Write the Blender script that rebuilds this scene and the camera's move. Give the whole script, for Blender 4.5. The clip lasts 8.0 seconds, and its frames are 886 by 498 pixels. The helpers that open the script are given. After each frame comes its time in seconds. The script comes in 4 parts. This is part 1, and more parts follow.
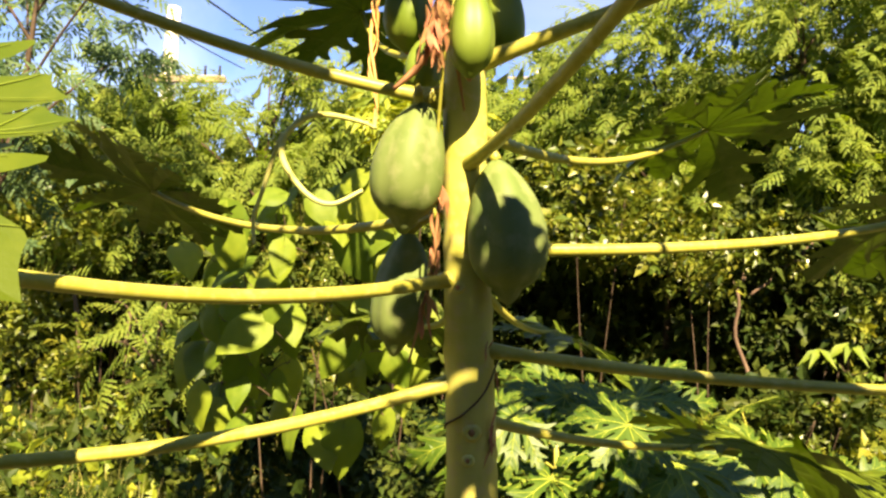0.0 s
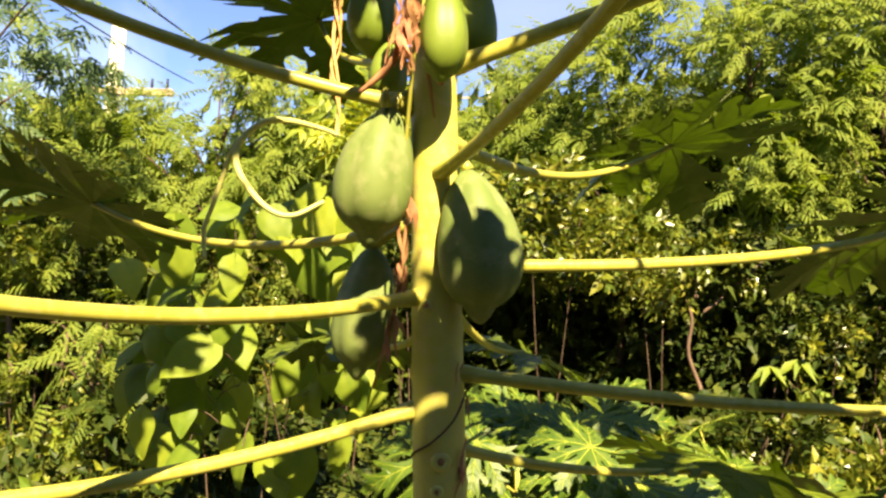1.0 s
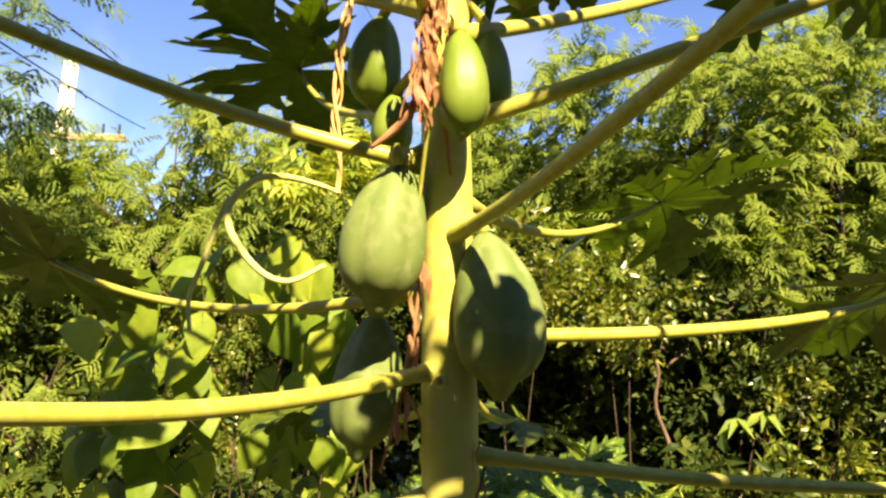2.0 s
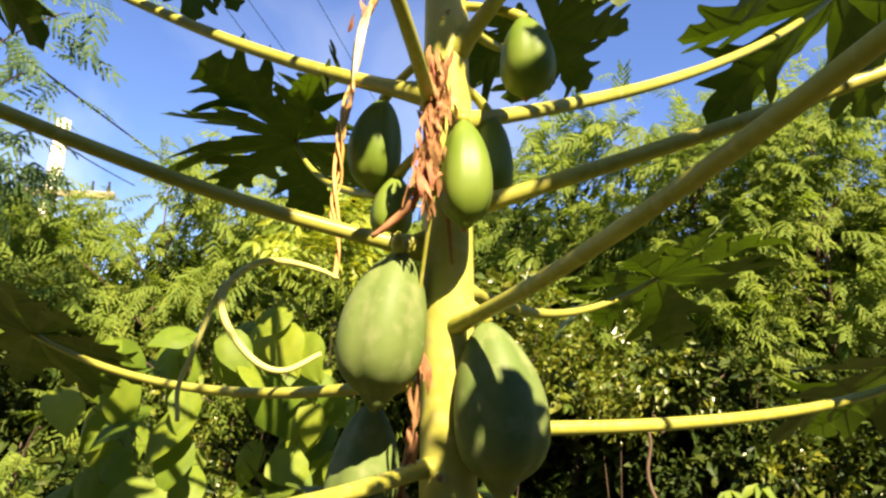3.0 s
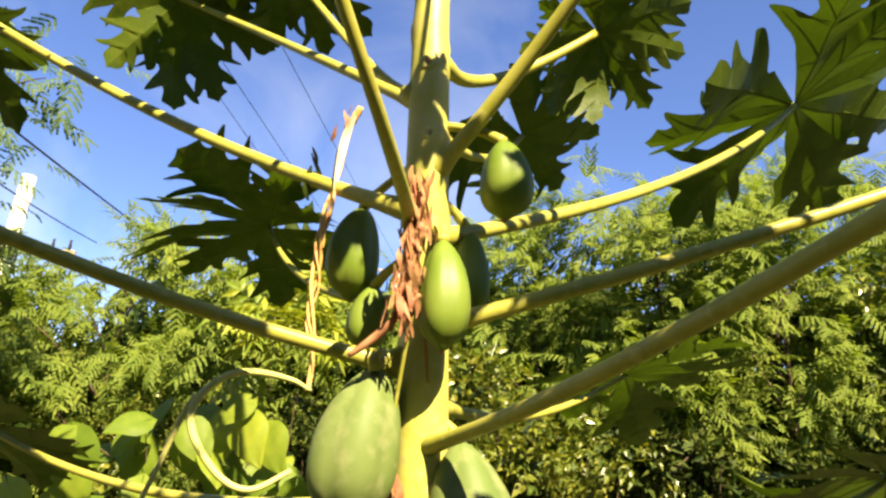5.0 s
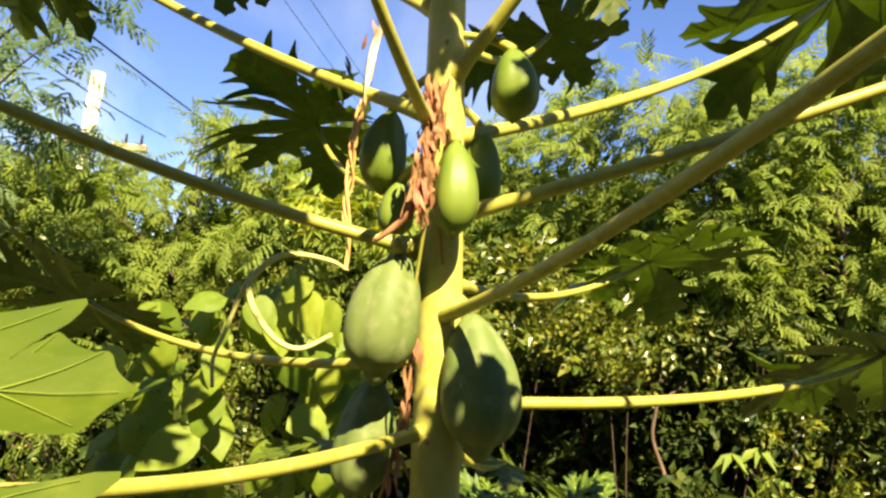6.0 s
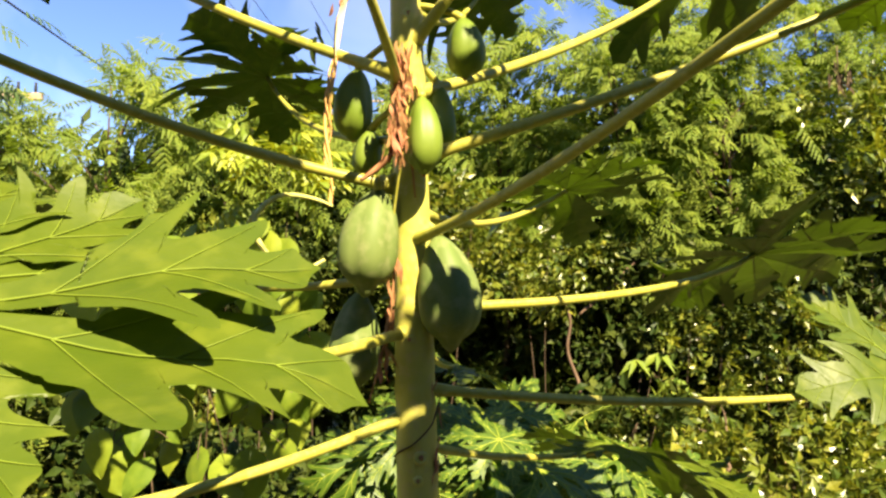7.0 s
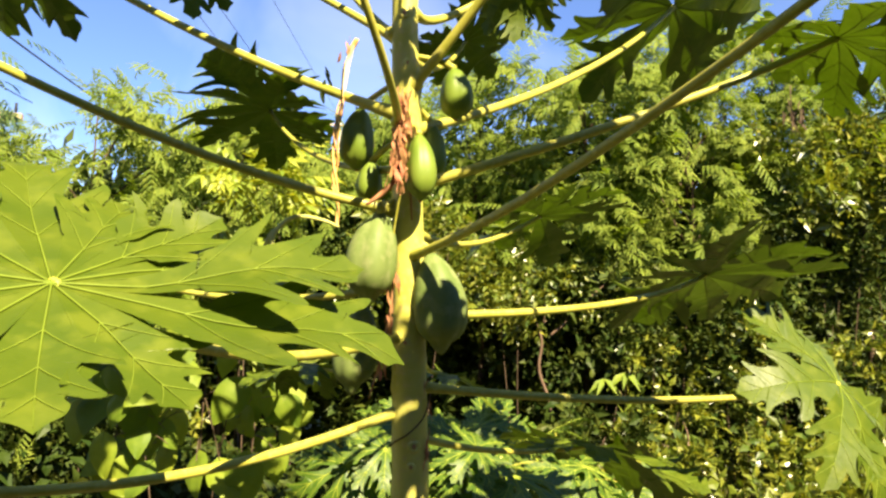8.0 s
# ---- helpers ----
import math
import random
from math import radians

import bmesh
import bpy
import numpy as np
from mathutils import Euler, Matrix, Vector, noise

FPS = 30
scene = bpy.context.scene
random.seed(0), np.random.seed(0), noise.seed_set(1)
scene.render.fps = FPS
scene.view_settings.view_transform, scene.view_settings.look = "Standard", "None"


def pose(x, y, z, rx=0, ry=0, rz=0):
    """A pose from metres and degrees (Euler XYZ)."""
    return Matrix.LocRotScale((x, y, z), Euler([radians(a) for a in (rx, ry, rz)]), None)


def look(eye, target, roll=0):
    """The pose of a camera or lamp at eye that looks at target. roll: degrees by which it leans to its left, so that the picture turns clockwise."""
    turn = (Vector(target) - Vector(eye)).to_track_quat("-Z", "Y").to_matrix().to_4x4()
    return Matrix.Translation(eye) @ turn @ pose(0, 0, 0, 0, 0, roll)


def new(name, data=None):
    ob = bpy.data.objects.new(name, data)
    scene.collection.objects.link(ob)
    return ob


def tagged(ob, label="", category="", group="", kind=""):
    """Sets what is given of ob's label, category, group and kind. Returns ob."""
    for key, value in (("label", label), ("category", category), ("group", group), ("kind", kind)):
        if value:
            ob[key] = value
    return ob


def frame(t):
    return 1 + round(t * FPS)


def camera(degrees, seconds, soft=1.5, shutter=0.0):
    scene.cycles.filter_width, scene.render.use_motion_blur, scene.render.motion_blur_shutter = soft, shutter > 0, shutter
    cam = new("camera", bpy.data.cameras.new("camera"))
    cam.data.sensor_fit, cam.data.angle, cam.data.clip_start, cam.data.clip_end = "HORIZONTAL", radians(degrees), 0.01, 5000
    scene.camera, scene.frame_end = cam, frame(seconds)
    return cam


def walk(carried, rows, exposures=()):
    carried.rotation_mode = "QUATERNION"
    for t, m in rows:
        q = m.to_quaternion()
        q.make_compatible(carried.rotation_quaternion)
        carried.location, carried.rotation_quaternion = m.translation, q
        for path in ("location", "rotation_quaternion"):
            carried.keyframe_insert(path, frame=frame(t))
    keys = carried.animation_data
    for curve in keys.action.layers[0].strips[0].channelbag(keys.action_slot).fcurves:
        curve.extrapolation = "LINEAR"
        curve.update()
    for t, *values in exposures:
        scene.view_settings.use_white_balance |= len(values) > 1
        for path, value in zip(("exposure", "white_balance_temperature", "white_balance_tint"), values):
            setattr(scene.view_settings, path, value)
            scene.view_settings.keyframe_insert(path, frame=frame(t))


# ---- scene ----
cam = camera(64.8, 8.0, soft=2.5)
PATH = [
    (0, (0.163, 0.062, 1.609), (-0.07, 2.046, 1.704), 2.3),
    (0.5, (0.169, 0.083, 1.598), (-0.048, 2.069, 1.687), 3.1),
    (1, (0.124, 0.145, 1.606), (0.027, 2.136, 1.76), 2.2),
    (1.5, (0.056, 0.208, 1.623), (0.053, 2.195, 1.85), 1.5),
    (3, (-0.009, 0.262, 1.7), (0.055, 2.208, 2.157), 2.3),
    (3.5, (-0.013, 0.25, 1.724), (0.059, 2.17, 2.278), 2.1),
    (4, (-0.013, 0.243, 1.743), (0.071, 2.142, 2.364), 2.3),
    (4.2, (-0.015, 0.237, 1.748), (0.075, 2.128, 2.393), 2.7),
    (5.3, (-0.037, 0.226, 1.796), (0.13, 2.119, 2.418), 3.1),
    (5.5, (-0.018, 0.198, 1.803), (0.14, 2.13, 2.296), 2.5),
    (6, (0.041, 0.053, 1.747), (0.039, 2.027, 2.071), 4.2),
    (6.5, (0.012, -0.071, 1.715), (0.084, 1.911, 1.975), 2.7),
    (6.8, (-0.061, -0.178, 1.696), (0.117, 1.806, 1.877), 1.4),
    (7, (-0.102, -0.253, 1.681), (0.158, 1.724, 1.842), 0.5),
    (7.5, (-0.155, -0.424, 1.65), (0.148, 1.546, 1.813), 1.4),
    (8, (-0.191, -0.504, 1.634), (0.147, 1.454, 1.867), 0.9),
]
EXPOSURE = 2.24
walk(cam, [(t, look(eye, target, roll)) for t, eye, target, roll in PATH], exposures=[(t, EXPOSURE + e, k, tint) for t, e, k, tint in ((0.0, 0.13, 6900, 12), (1.5, 0.12, 6900, 12), (3.0, -0.10, 6400, 10), (5.5, -0.06, 6500, 10), (6.5, -0.03, 6500, 8), (8.0, 0.03, 6450, 7))])

# ---- world, sun ----
SUN_EL, SUN_AZ = 43.0, -18.0  # degrees: height, and how far to the left (minus: right) of straight behind the first camera
to_sun = Vector((-math.sin(radians(SUN_AZ)) * math.cos(radians(SUN_EL)), -math.cos(radians(SUN_AZ)) * math.cos(radians(SUN_EL)), math.sin(radians(SUN_EL))))
world = bpy.data.worlds.new("sky")
scene.world = world
world.use_nodes = True
wn = world.node_tree.nodes
sky = wn.new("ShaderNodeTexSky")
sky.sky_type, sky.sun_disc = "NISHITA", False
sky.sun_elevation, sky.sun_rotation = radians(SUN_EL), math.atan2(to_sun.x, to_sun.y)
sky.air_density, sky.dust_density, sky.ozone_density = 1.0, 0.0, 4.0
wn["Background"].inputs["Strength"].default_value = 0.055
deep = wn.new("ShaderNodeHueSaturation")
deep.inputs["Saturation"].default_value, deep.inputs["Hue"].default_value = 1.06, 0.514
wisp = wn.new("ShaderNodeHueSaturation")  # thin high cloud: paler and a little brighter than the blue
wisp.inputs["Saturation"].default_value, wisp.inputs["Value"].default_value = 0.62, 1.18
aim, puff, veil, over = wn.new("ShaderNodeTexCoord"), wn.new("ShaderNodeTexNoise"), wn.new("ShaderNodeMapRange"), wn.new("ShaderNodeMix")
puff.inputs["Scale"].default_value, puff.inputs["Detail"].default_value, puff.inputs["Distortion"].default_value = 3.2, 5.0, 0.6
veil.inputs[1].default_value, veil.inputs[2].default_value, veil.inputs[4].default_value = 0.48, 0.74, 0.9
over.data_type = "RGBA"
wl = world.node_tree.links
wl.new(sky.outputs[0], deep.inputs["Color"])
wl.new(deep.outputs[0], wisp.inputs["Color"])
wl.new(aim.outputs["Generated"], puff.inputs["Vector"])
wl.new(puff.outputs["Fac"], veil.inputs[0])
wl.new(veil.outputs[0], over.inputs[0])
wl.new(deep.outputs[0], over.inputs[6])
wl.new(wisp.outputs[0], over.inputs[7])
wl.new(over.outputs[2], wn["Background"].inputs["Color"])
sun = new("sun", bpy.data.lights.new("sun", "SUN"))
sun.data.energy, sun.data.angle, sun.data.color = 5.0, radians(0.53), (1.0, 0.82, 0.53)
sun.matrix_world = look(to_sun * 30, (0, 0, 0))


# ---- materials ----
def material(name, colour, second=None, scale=8.0, rough=0.5, spec=0.4, glow=None, bump=0.0, bump_scale=40.0, vary=0.0, fine=None, fine_scale=60.0, metal=0.0):
    """A principled material: two colours mixed by noise, a finer stain, variation from piece to piece, light that passes through (glow), relief."""
    m = bpy.data.materials.new(name)
    m.use_nodes = True
    t = m.node_tree
    n, l = t.nodes, t.links
    b, out = n["Principled BSDF"], n["Material Output"]
    b.inputs["Roughness"].default_value = rough
    b.inputs["Specular IOR Level"].default_value = spec
    b.inputs["Metallic"].default_value = metal
    co = n.new("ShaderNodeTexCoord")

    def noisy(size, lo, hi, detail=4.0):
        tex = n.new("ShaderNodeTexNoise")
        tex.inputs["Scale"].default_value, tex.inputs["Detail"].default_value = size, detail
        l.new(co.outputs["Object"], tex.inputs["Vector"])
        r = n.new("ShaderNodeMapRange")
        r.inputs[1].default_value, r.inputs[2].default_value = lo, hi
        l.new(tex.outputs["Fac"], r.inputs[0])
        return r.outputs[0]

    def mix(fac, a, c):
        x = n.new("ShaderNodeMix")
        x.data_type = "RGBA"
        for sock, v in ((x.inputs[0], fac), (x.inputs[6], a), (x.inputs[7], c)):
            if isinstance(v, bpy.types.NodeSocket):
                l.new(v, sock)
            elif isinstance(v, float):
                sock.default_value = v
            else:
                sock.default_value = (*v, 1)
        return x.outputs[2]

    col = mix(noisy(scale, 0.35, 0.65), colour, second or [c * 0.8 for c in colour])
    if fine:
        col = mix(noisy(fine_scale, 0.5, 0.68), col, fine)
    hsv = None
    if vary:
        g = n.new("ShaderNodeNewGeometry")
        oi = n.new("ShaderNodeObjectInfo")
        add = n.new("ShaderNodeMath")
        add.operation = "ADD"
        l.new(g.outputs["Random Per Island"], add.inputs[0])
        l.new(oi.outputs["Random"], add.inputs[1])
        wrap = n.new("ShaderNodeMath")
        wrap.operation = "FRACT"
        l.new(add.outputs[0], wrap.inputs[0])

        def ranged(lo, hi):
            r = n.new("ShaderNodeMapRange")
            r.inputs[3].default_value, r.inputs[4].default_value = lo, hi
            l.new(wrap.outputs[0], r.inputs[0])
            return r.outputs[0]
        hsv = n.new("ShaderNodeHueSaturation")
        l.new(ranged(0.5 - 0.05 * vary, 0.5 + 0.025 * vary), hsv.inputs["Hue"])
        l.new(ranged(1.0 + 0.5 * vary, 1.0 - 0.45 * vary), hsv.inputs["Value"])
        l.new(col, hsv.inputs["Color"])
        col = hsv.outputs[0]
    l.new(col, b.inputs["Base Color"])
    if bump:
        tex = n.new("ShaderNodeTexNoise")
        tex.inputs["Scale"].default_value, tex.inputs["Detail"].default_value = bump_scale, 6
        l.new(co.outputs["Object"], tex.inputs["Vector"])
        bp = n.new("ShaderNodeBump")
        bp.inputs["Strength"].default_value, bp.inputs["Distance"].default_value = bump, 0.12 / bump_scale
        l.new(tex.outputs["Fac"], bp.inputs["Height"])
        l.new(bp.outputs[0], b.inputs["Normal"])
    if glow:
        tr = n.new("ShaderNodeBsdfTranslucent")
        if hsv:
            h2 = n.new("ShaderNodeHueSaturation")
            for k in ("Hue", "Value"):
                l.new(hsv.inputs[k].links[0].from_socket, h2.inputs[k])
            h2.inputs["Color"].default_value = (*glow[0], 1)
            l.new(h2.outputs[0], tr.inputs["Color"])
        else:
            tr.inputs["Color"].default_value = (*glow[0], 1)
        ms = n.new("ShaderNodeMixShader")
        ms.inputs[0].default_value = glow[1]
        l.new(b.outputs[0], ms.inputs[1])
        l.new(tr.outputs[0], ms.inputs[2])
        l.new(ms.outputs[0], out.inputs["Surface"])
    return m


M = dict(
    papaya_leaf=material("papaya_leaf", (0.045, 0.071, 0.004), (0.061, 0.086, 0.005), 14, 0.45, 0.26, ((0.181, 0.316, 0.005), 0.09), 0.5, 45, fine=(0.081, 0.105, 0.008), fine_scale=24),
    papaya_vein=material("papaya_vein", (0.132, 0.180, 0.017), None, 20, 0.55, 0.15),
    young_leaf=material("young_papaya_leaf", (0.038, 0.076, 0.007), (0.056, 0.098, 0.009), 14, 0.45, 0.3, ((0.12, 0.30, 0.01), 0.14), 0.4, 45, fine=(0.075, 0.115, 0.012), fine_scale=24),
    young_vein=material("young_papaya_vein", (0.26, 0.31, 0.035), None, 20, 0.5, 0.2),
    petiole=material("petiole", (0.35, 0.330, 0.052), (0.27, 0.268, 0.034), 12, 0.42, 0.35, None, 0.15, 160, fine=(0.36, 0.34, 0.08), fine_scale=70),
    trunk=material("papaya_trunk", (0.48, 0.46, 0.105), (0.37, 0.36, 0.06), 9, 0.45, 0.4, None, 0.35, 70, fine=(0.44, 0.39, 0.12), fine_scale=45),
    fruit=material("papaya_skin", (0.096, 0.138, 0.035), (0.128, 0.166, 0.048), 11, 0.55, 0.2, None, 0.12, 120, fine=(0.168, 0.195, 0.074), fine_scale=28),
    fruit_young=material("young_papaya_skin", (0.100, 0.150, 0.016), (0.135, 0.185, 0.025), 14, 0.45, 0.22, None, 0.1, 120),
    dry=material("dry_flower", (0.40, 0.225, 0.10), (0.26, 0.135, 0.06), 40, 0.8, 0.1, ((0.480, 0.240, 0.096), 0.2), 0.5, 120, 0.6),
    straw=material("dry_vine", (0.624, 0.429, 0.143), (0.494, 0.286, 0.078), 30, 0.7, 0.2, None, 0.3, 140, 0.4),
    husk=material("bleached_husk", (0.744, 0.672, 0.504), (0.600, 0.504, 0.336), 25, 0.8, 0.1, None, 0.3, 90),
    tendril=material("tendril", (0.574, 0.550, 0.162), (0.474, 0.474, 0.150), 30, 0.5, 0.3, None, 0.2, 150),
    feather=material("feathery_leaflets", (0.095, 0.143, 0.022), (0.149, 0.192, 0.027), 1.6, 0.6, 0.12, ((0.232, 0.346, 0.012), 0.32), vary=0.4),
    feather_cool=material("blue_green_leaflets", (0.050, 0.092, 0.034), (0.075, 0.122, 0.040), 1.6, 0.55, 0.2, ((0.10, 0.20, 0.04), 0.25), vary=0.4),
    small_leaf=material("small_glossy_leaves", (0.069, 0.106, 0.012), (0.120, 0.147, 0.018), 4, 0.32, 0.5, ((0.227, 0.299, 0.014), 0.2), vary=0.9),
    # leaf green lowered so that hollows and shaded plants read as dark
    shade_dark_leaf=material("shade_darkened_leaves", (0.022, 0.038, 0.006), (0.038, 0.059, 0.010), 4, 0.5, 0.12, ((0.066, 0.106, 0.006), 0.08), vary=0.8),
    yellow_leaf=material("yellow_green_leaflets", (0.130, 0.190, 0.018), (0.190, 0.240, 0.022), 4, 0.45, 0.3, ((0.449, 0.512, 0.016), 0.3), vary=0.6),
    heart=material("heart_leaves", (0.108, 0.167, 0.014), (0.148, 0.202, 0.017), 16, 0.55, 0.2, ((0.301, 0.398, 0.020), 0.3), 0.25, 60, 0.5),
    bark=material("bark", (0.060, 0.042, 0.028), (0.10, 0.072, 0.050), 14, 0.9, 0.05, None, 0.6, 40, fine=(0.076, 0.050, 0.034), fine_scale=50),
    twig=material("twigs", (0.151, 0.106, 0.071), (0.101, 0.068, 0.045), 10, 0.8, 0.1, None, 0.4, 60, 0.4),
    grass=material("grass", (0.218, 0.256, 0.045), (0.384, 0.346, 0.115), 1.5, 0.6, 0.3, ((0.448, 0.486, 0.064), 0.35), vary=0.8),
    soil=material("soil", (0.054, 0.051, 0.024), (0.075, 0.084, 0.030), 1.3, 0.95, 0.05, None, 0.8, 14, fine=(0.128, 0.105, 0.054), fine_scale=9),
    litter=material("leaf_litter", (0.358, 0.258, 0.146), (0.246, 0.157, 0.090), 6, 0.85, 0.1, None, 0.3, 40, 0.8),
    concrete=material("pole_concrete", (0.694, 0.638, 0.538), (0.560, 0.515, 0.426), 3, 0.9, 0.1, None, 0.3, 30, fine=(0.448, 0.403, 0.336), fine_scale=12),
    wood=material("weathered_wood", (0.390, 0.312, 0.221), (0.260, 0.195, 0.130), 6, 0.85, 0.1, None, 0.4, 40),
    wall=material("weathered_plaster", (0.208, 0.182, 0.143), (0.143, 0.130, 0.098), 1.5, 0.9, 0.1, None, 0.4, 25, fine=(0.260, 0.234, 0.182), fine_scale=7),
    cable=material("cable", (0.020, 0.020, 0.022), None, 5, 0.6, 0.2),
)


# ---- geometry helpers ----
def mesh_from(name, verts, faces, smooth=True):
    """A mesh from an (n, 3) array of corners and an (m, 4) array of quads (a triangle repeats nothing: use (m, 3))."""
    verts, faces = np.asarray(verts, np.float32), np.asarray(faces, np.int32)
    me = bpy.data.meshes.new(name)
    k = faces.shape[1]
    me.vertices.add(len(verts))
    me.vertices.foreach_set("co", verts.ravel())
    me.loops.add(faces.size)
    me.loops.foreach_set("vertex_index", faces.ravel())
    me.polygons.add(len(faces))
    me.polygons.foreach_set("loop_start", np.arange(0, faces.size, k, dtype=np.int32))
    me.polygons.foreach_set("use_smooth", np.full(len(faces), smooth))
    me.update(calc_edges=True)
    return me


def part(name, geo, mat, parent, label="", smooth=True):
    """Links (verts, faces), or a finished mesh, as one object under a thing or part. Coordinates are the world's; parents stay at the origin or carry the pose."""
    me = geo if isinstance(geo, bpy.types.Mesh) else mesh_from(name, geo[0], geo[1], smooth)
    if not me.materials:
        me.materials.append(mat)
    ob = new(name, me)
    if parent is not None:
        ob.parent = parent
    if label:
        ob["label"] = label
    return ob


def thing(name, place, label, category, group="", kind=""):
    ob = new(name)
    ob.location = place
    ob.empty_display_size = 0.1
    return tagged(ob, label, category, group, kind)


def merged(pieces):
    vs, fs, k = [], [], 0
    for v, f in pieces:
        v, f = np.asarray(v, float), np.asarray(f, int)
        vs.append(v)
        fs.append(f + k)
        k += len(v)
    return np.concatenate(vs), np.concatenate(fs)


def bezier(a, b, c, n=20):
    t = np.linspace(0, 1, n)[:, None]
    a, b, c = (np.array(p, float) for p in (a, b, c))
    return (1 - t) ** 2 * a + 2 * t * (1 - t) * b + t ** 2 * c


def spline(pts, n=8):
    """A smooth line through the points."""
    p = np.array(pts, float)
    p = np.vstack([2 * p[0] - p[1], p, 2 * p[-1] - p[-2]])
    out = []
    for i in range(1, len(p) - 2):
        t = np.linspace(0, 1, n, endpoint=False)[:, None]
        out.append(0.5 * (2 * p[i] + (p[i + 1] - p[i - 1]) * t + (2 * p[i - 1] - 5 * p[i] + 4 * p[i + 1] - p[i + 2]) * t ** 2 + (3 * p[i] - p[i - 1] - 3 * p[i + 1] + p[i + 2]) * t ** 3))
    out.append(p[-2][None])
    return np.concatenate(out)


def tube(pts, radii, n=8, caps=True, wobble=0.0, seed=0):
    """A tapered tube along pts, with closed ends."""
    pts = np.array(pts, float)
    r = np.interp(np.linspace(0, 1, len(pts)), np.linspace(0, 1, len(radii)), radii) if np.ndim(radii) else np.full(len(pts), radii)
    rs = np.random.RandomState(seed)
    tan = np.gradient(pts, axis=0)
    tan /= np.linalg.norm(tan, axis=1)[:, None] + 1e-9
    ref = np.array([0, 0, 1.0]) if abs(tan[0][2]) < 0.8 else np.array([0, 1.0, 0])
    u = np.cross(tan[0], ref)
    u /= np.linalg.norm(u)
    rows = []
    for i in range(len(pts)):
        u = u - tan[i] * (u @ tan[i])
        u /= np.linalg.norm(u) + 1e-9
        w = np.cross(tan[i], u)
        a = np.arange(n) * 2 * math.pi / n
        k = r[i] * (1 + wobble * rs.uniform(-1, 1, n))
        rows.append(pts[i] + np.cos(a)[:, None] * k[:, None] * u + np.sin(a)[:, None] * k[:, None] * w)
    v = np.concatenate(rows)
    f = []
    for i in range(len(pts) - 1):
        for j in range(n):
            f.append((i * n + j, i * n + (j + 1) % n, (i + 1) * n + (j + 1) % n, (i + 1) * n + j))
    if caps:
        v = np.vstack([v, pts[0], pts[-1]])
        c0, c1 = len(v) - 2, len(v) - 1
        e = (len(pts) - 1) * n
        for j in range(0, n, 2):
            f.append((c0, (j + 2) % n, j + 1, j))
            f.append((c1, e + j, e + j + 1, e + (j + 2) % n))
    return v, np.array(f)


def basis(axis, up):
    x = np.array(axis, float)
    x /= np.linalg.norm(x)
    z = np.array(up, float)
    z = z - x * (z @ x)
    z /= np.linalg.norm(z)
    return np.stack([x, np.cross(z, x), z], 1)


def scatter(template, places, turns, sizes):
    """Many copies of a template (verts, quads) in one mesh: places (k, 3), turns (k, 3, 3), sizes (k)."""
    tv, tf = template
    places, turns, sizes = np.asarray(places), np.asarray(turns), np.asarray(sizes)
    v = np.einsum("kij,nj->kni", turns, tv) * sizes[:, None, None] + places[:, None, :]
    f = tf[None] + (np.arange(len(places)) * len(tv))[:, None, None]
    return v.reshape(-1, 3), f.reshape(-1, tf.shape[1])


def turns_from(axes, ups):
    x = axes / (np.linalg.norm(axes, axis=1)[:, None] + 1e-9)
    z = ups - x * (ups * x).sum(1)[:, None]
    z /= np.linalg.norm(z, axis=1)[:, None] + 1e-9
    return np.stack([x, np.cross(z, x), z], 2)


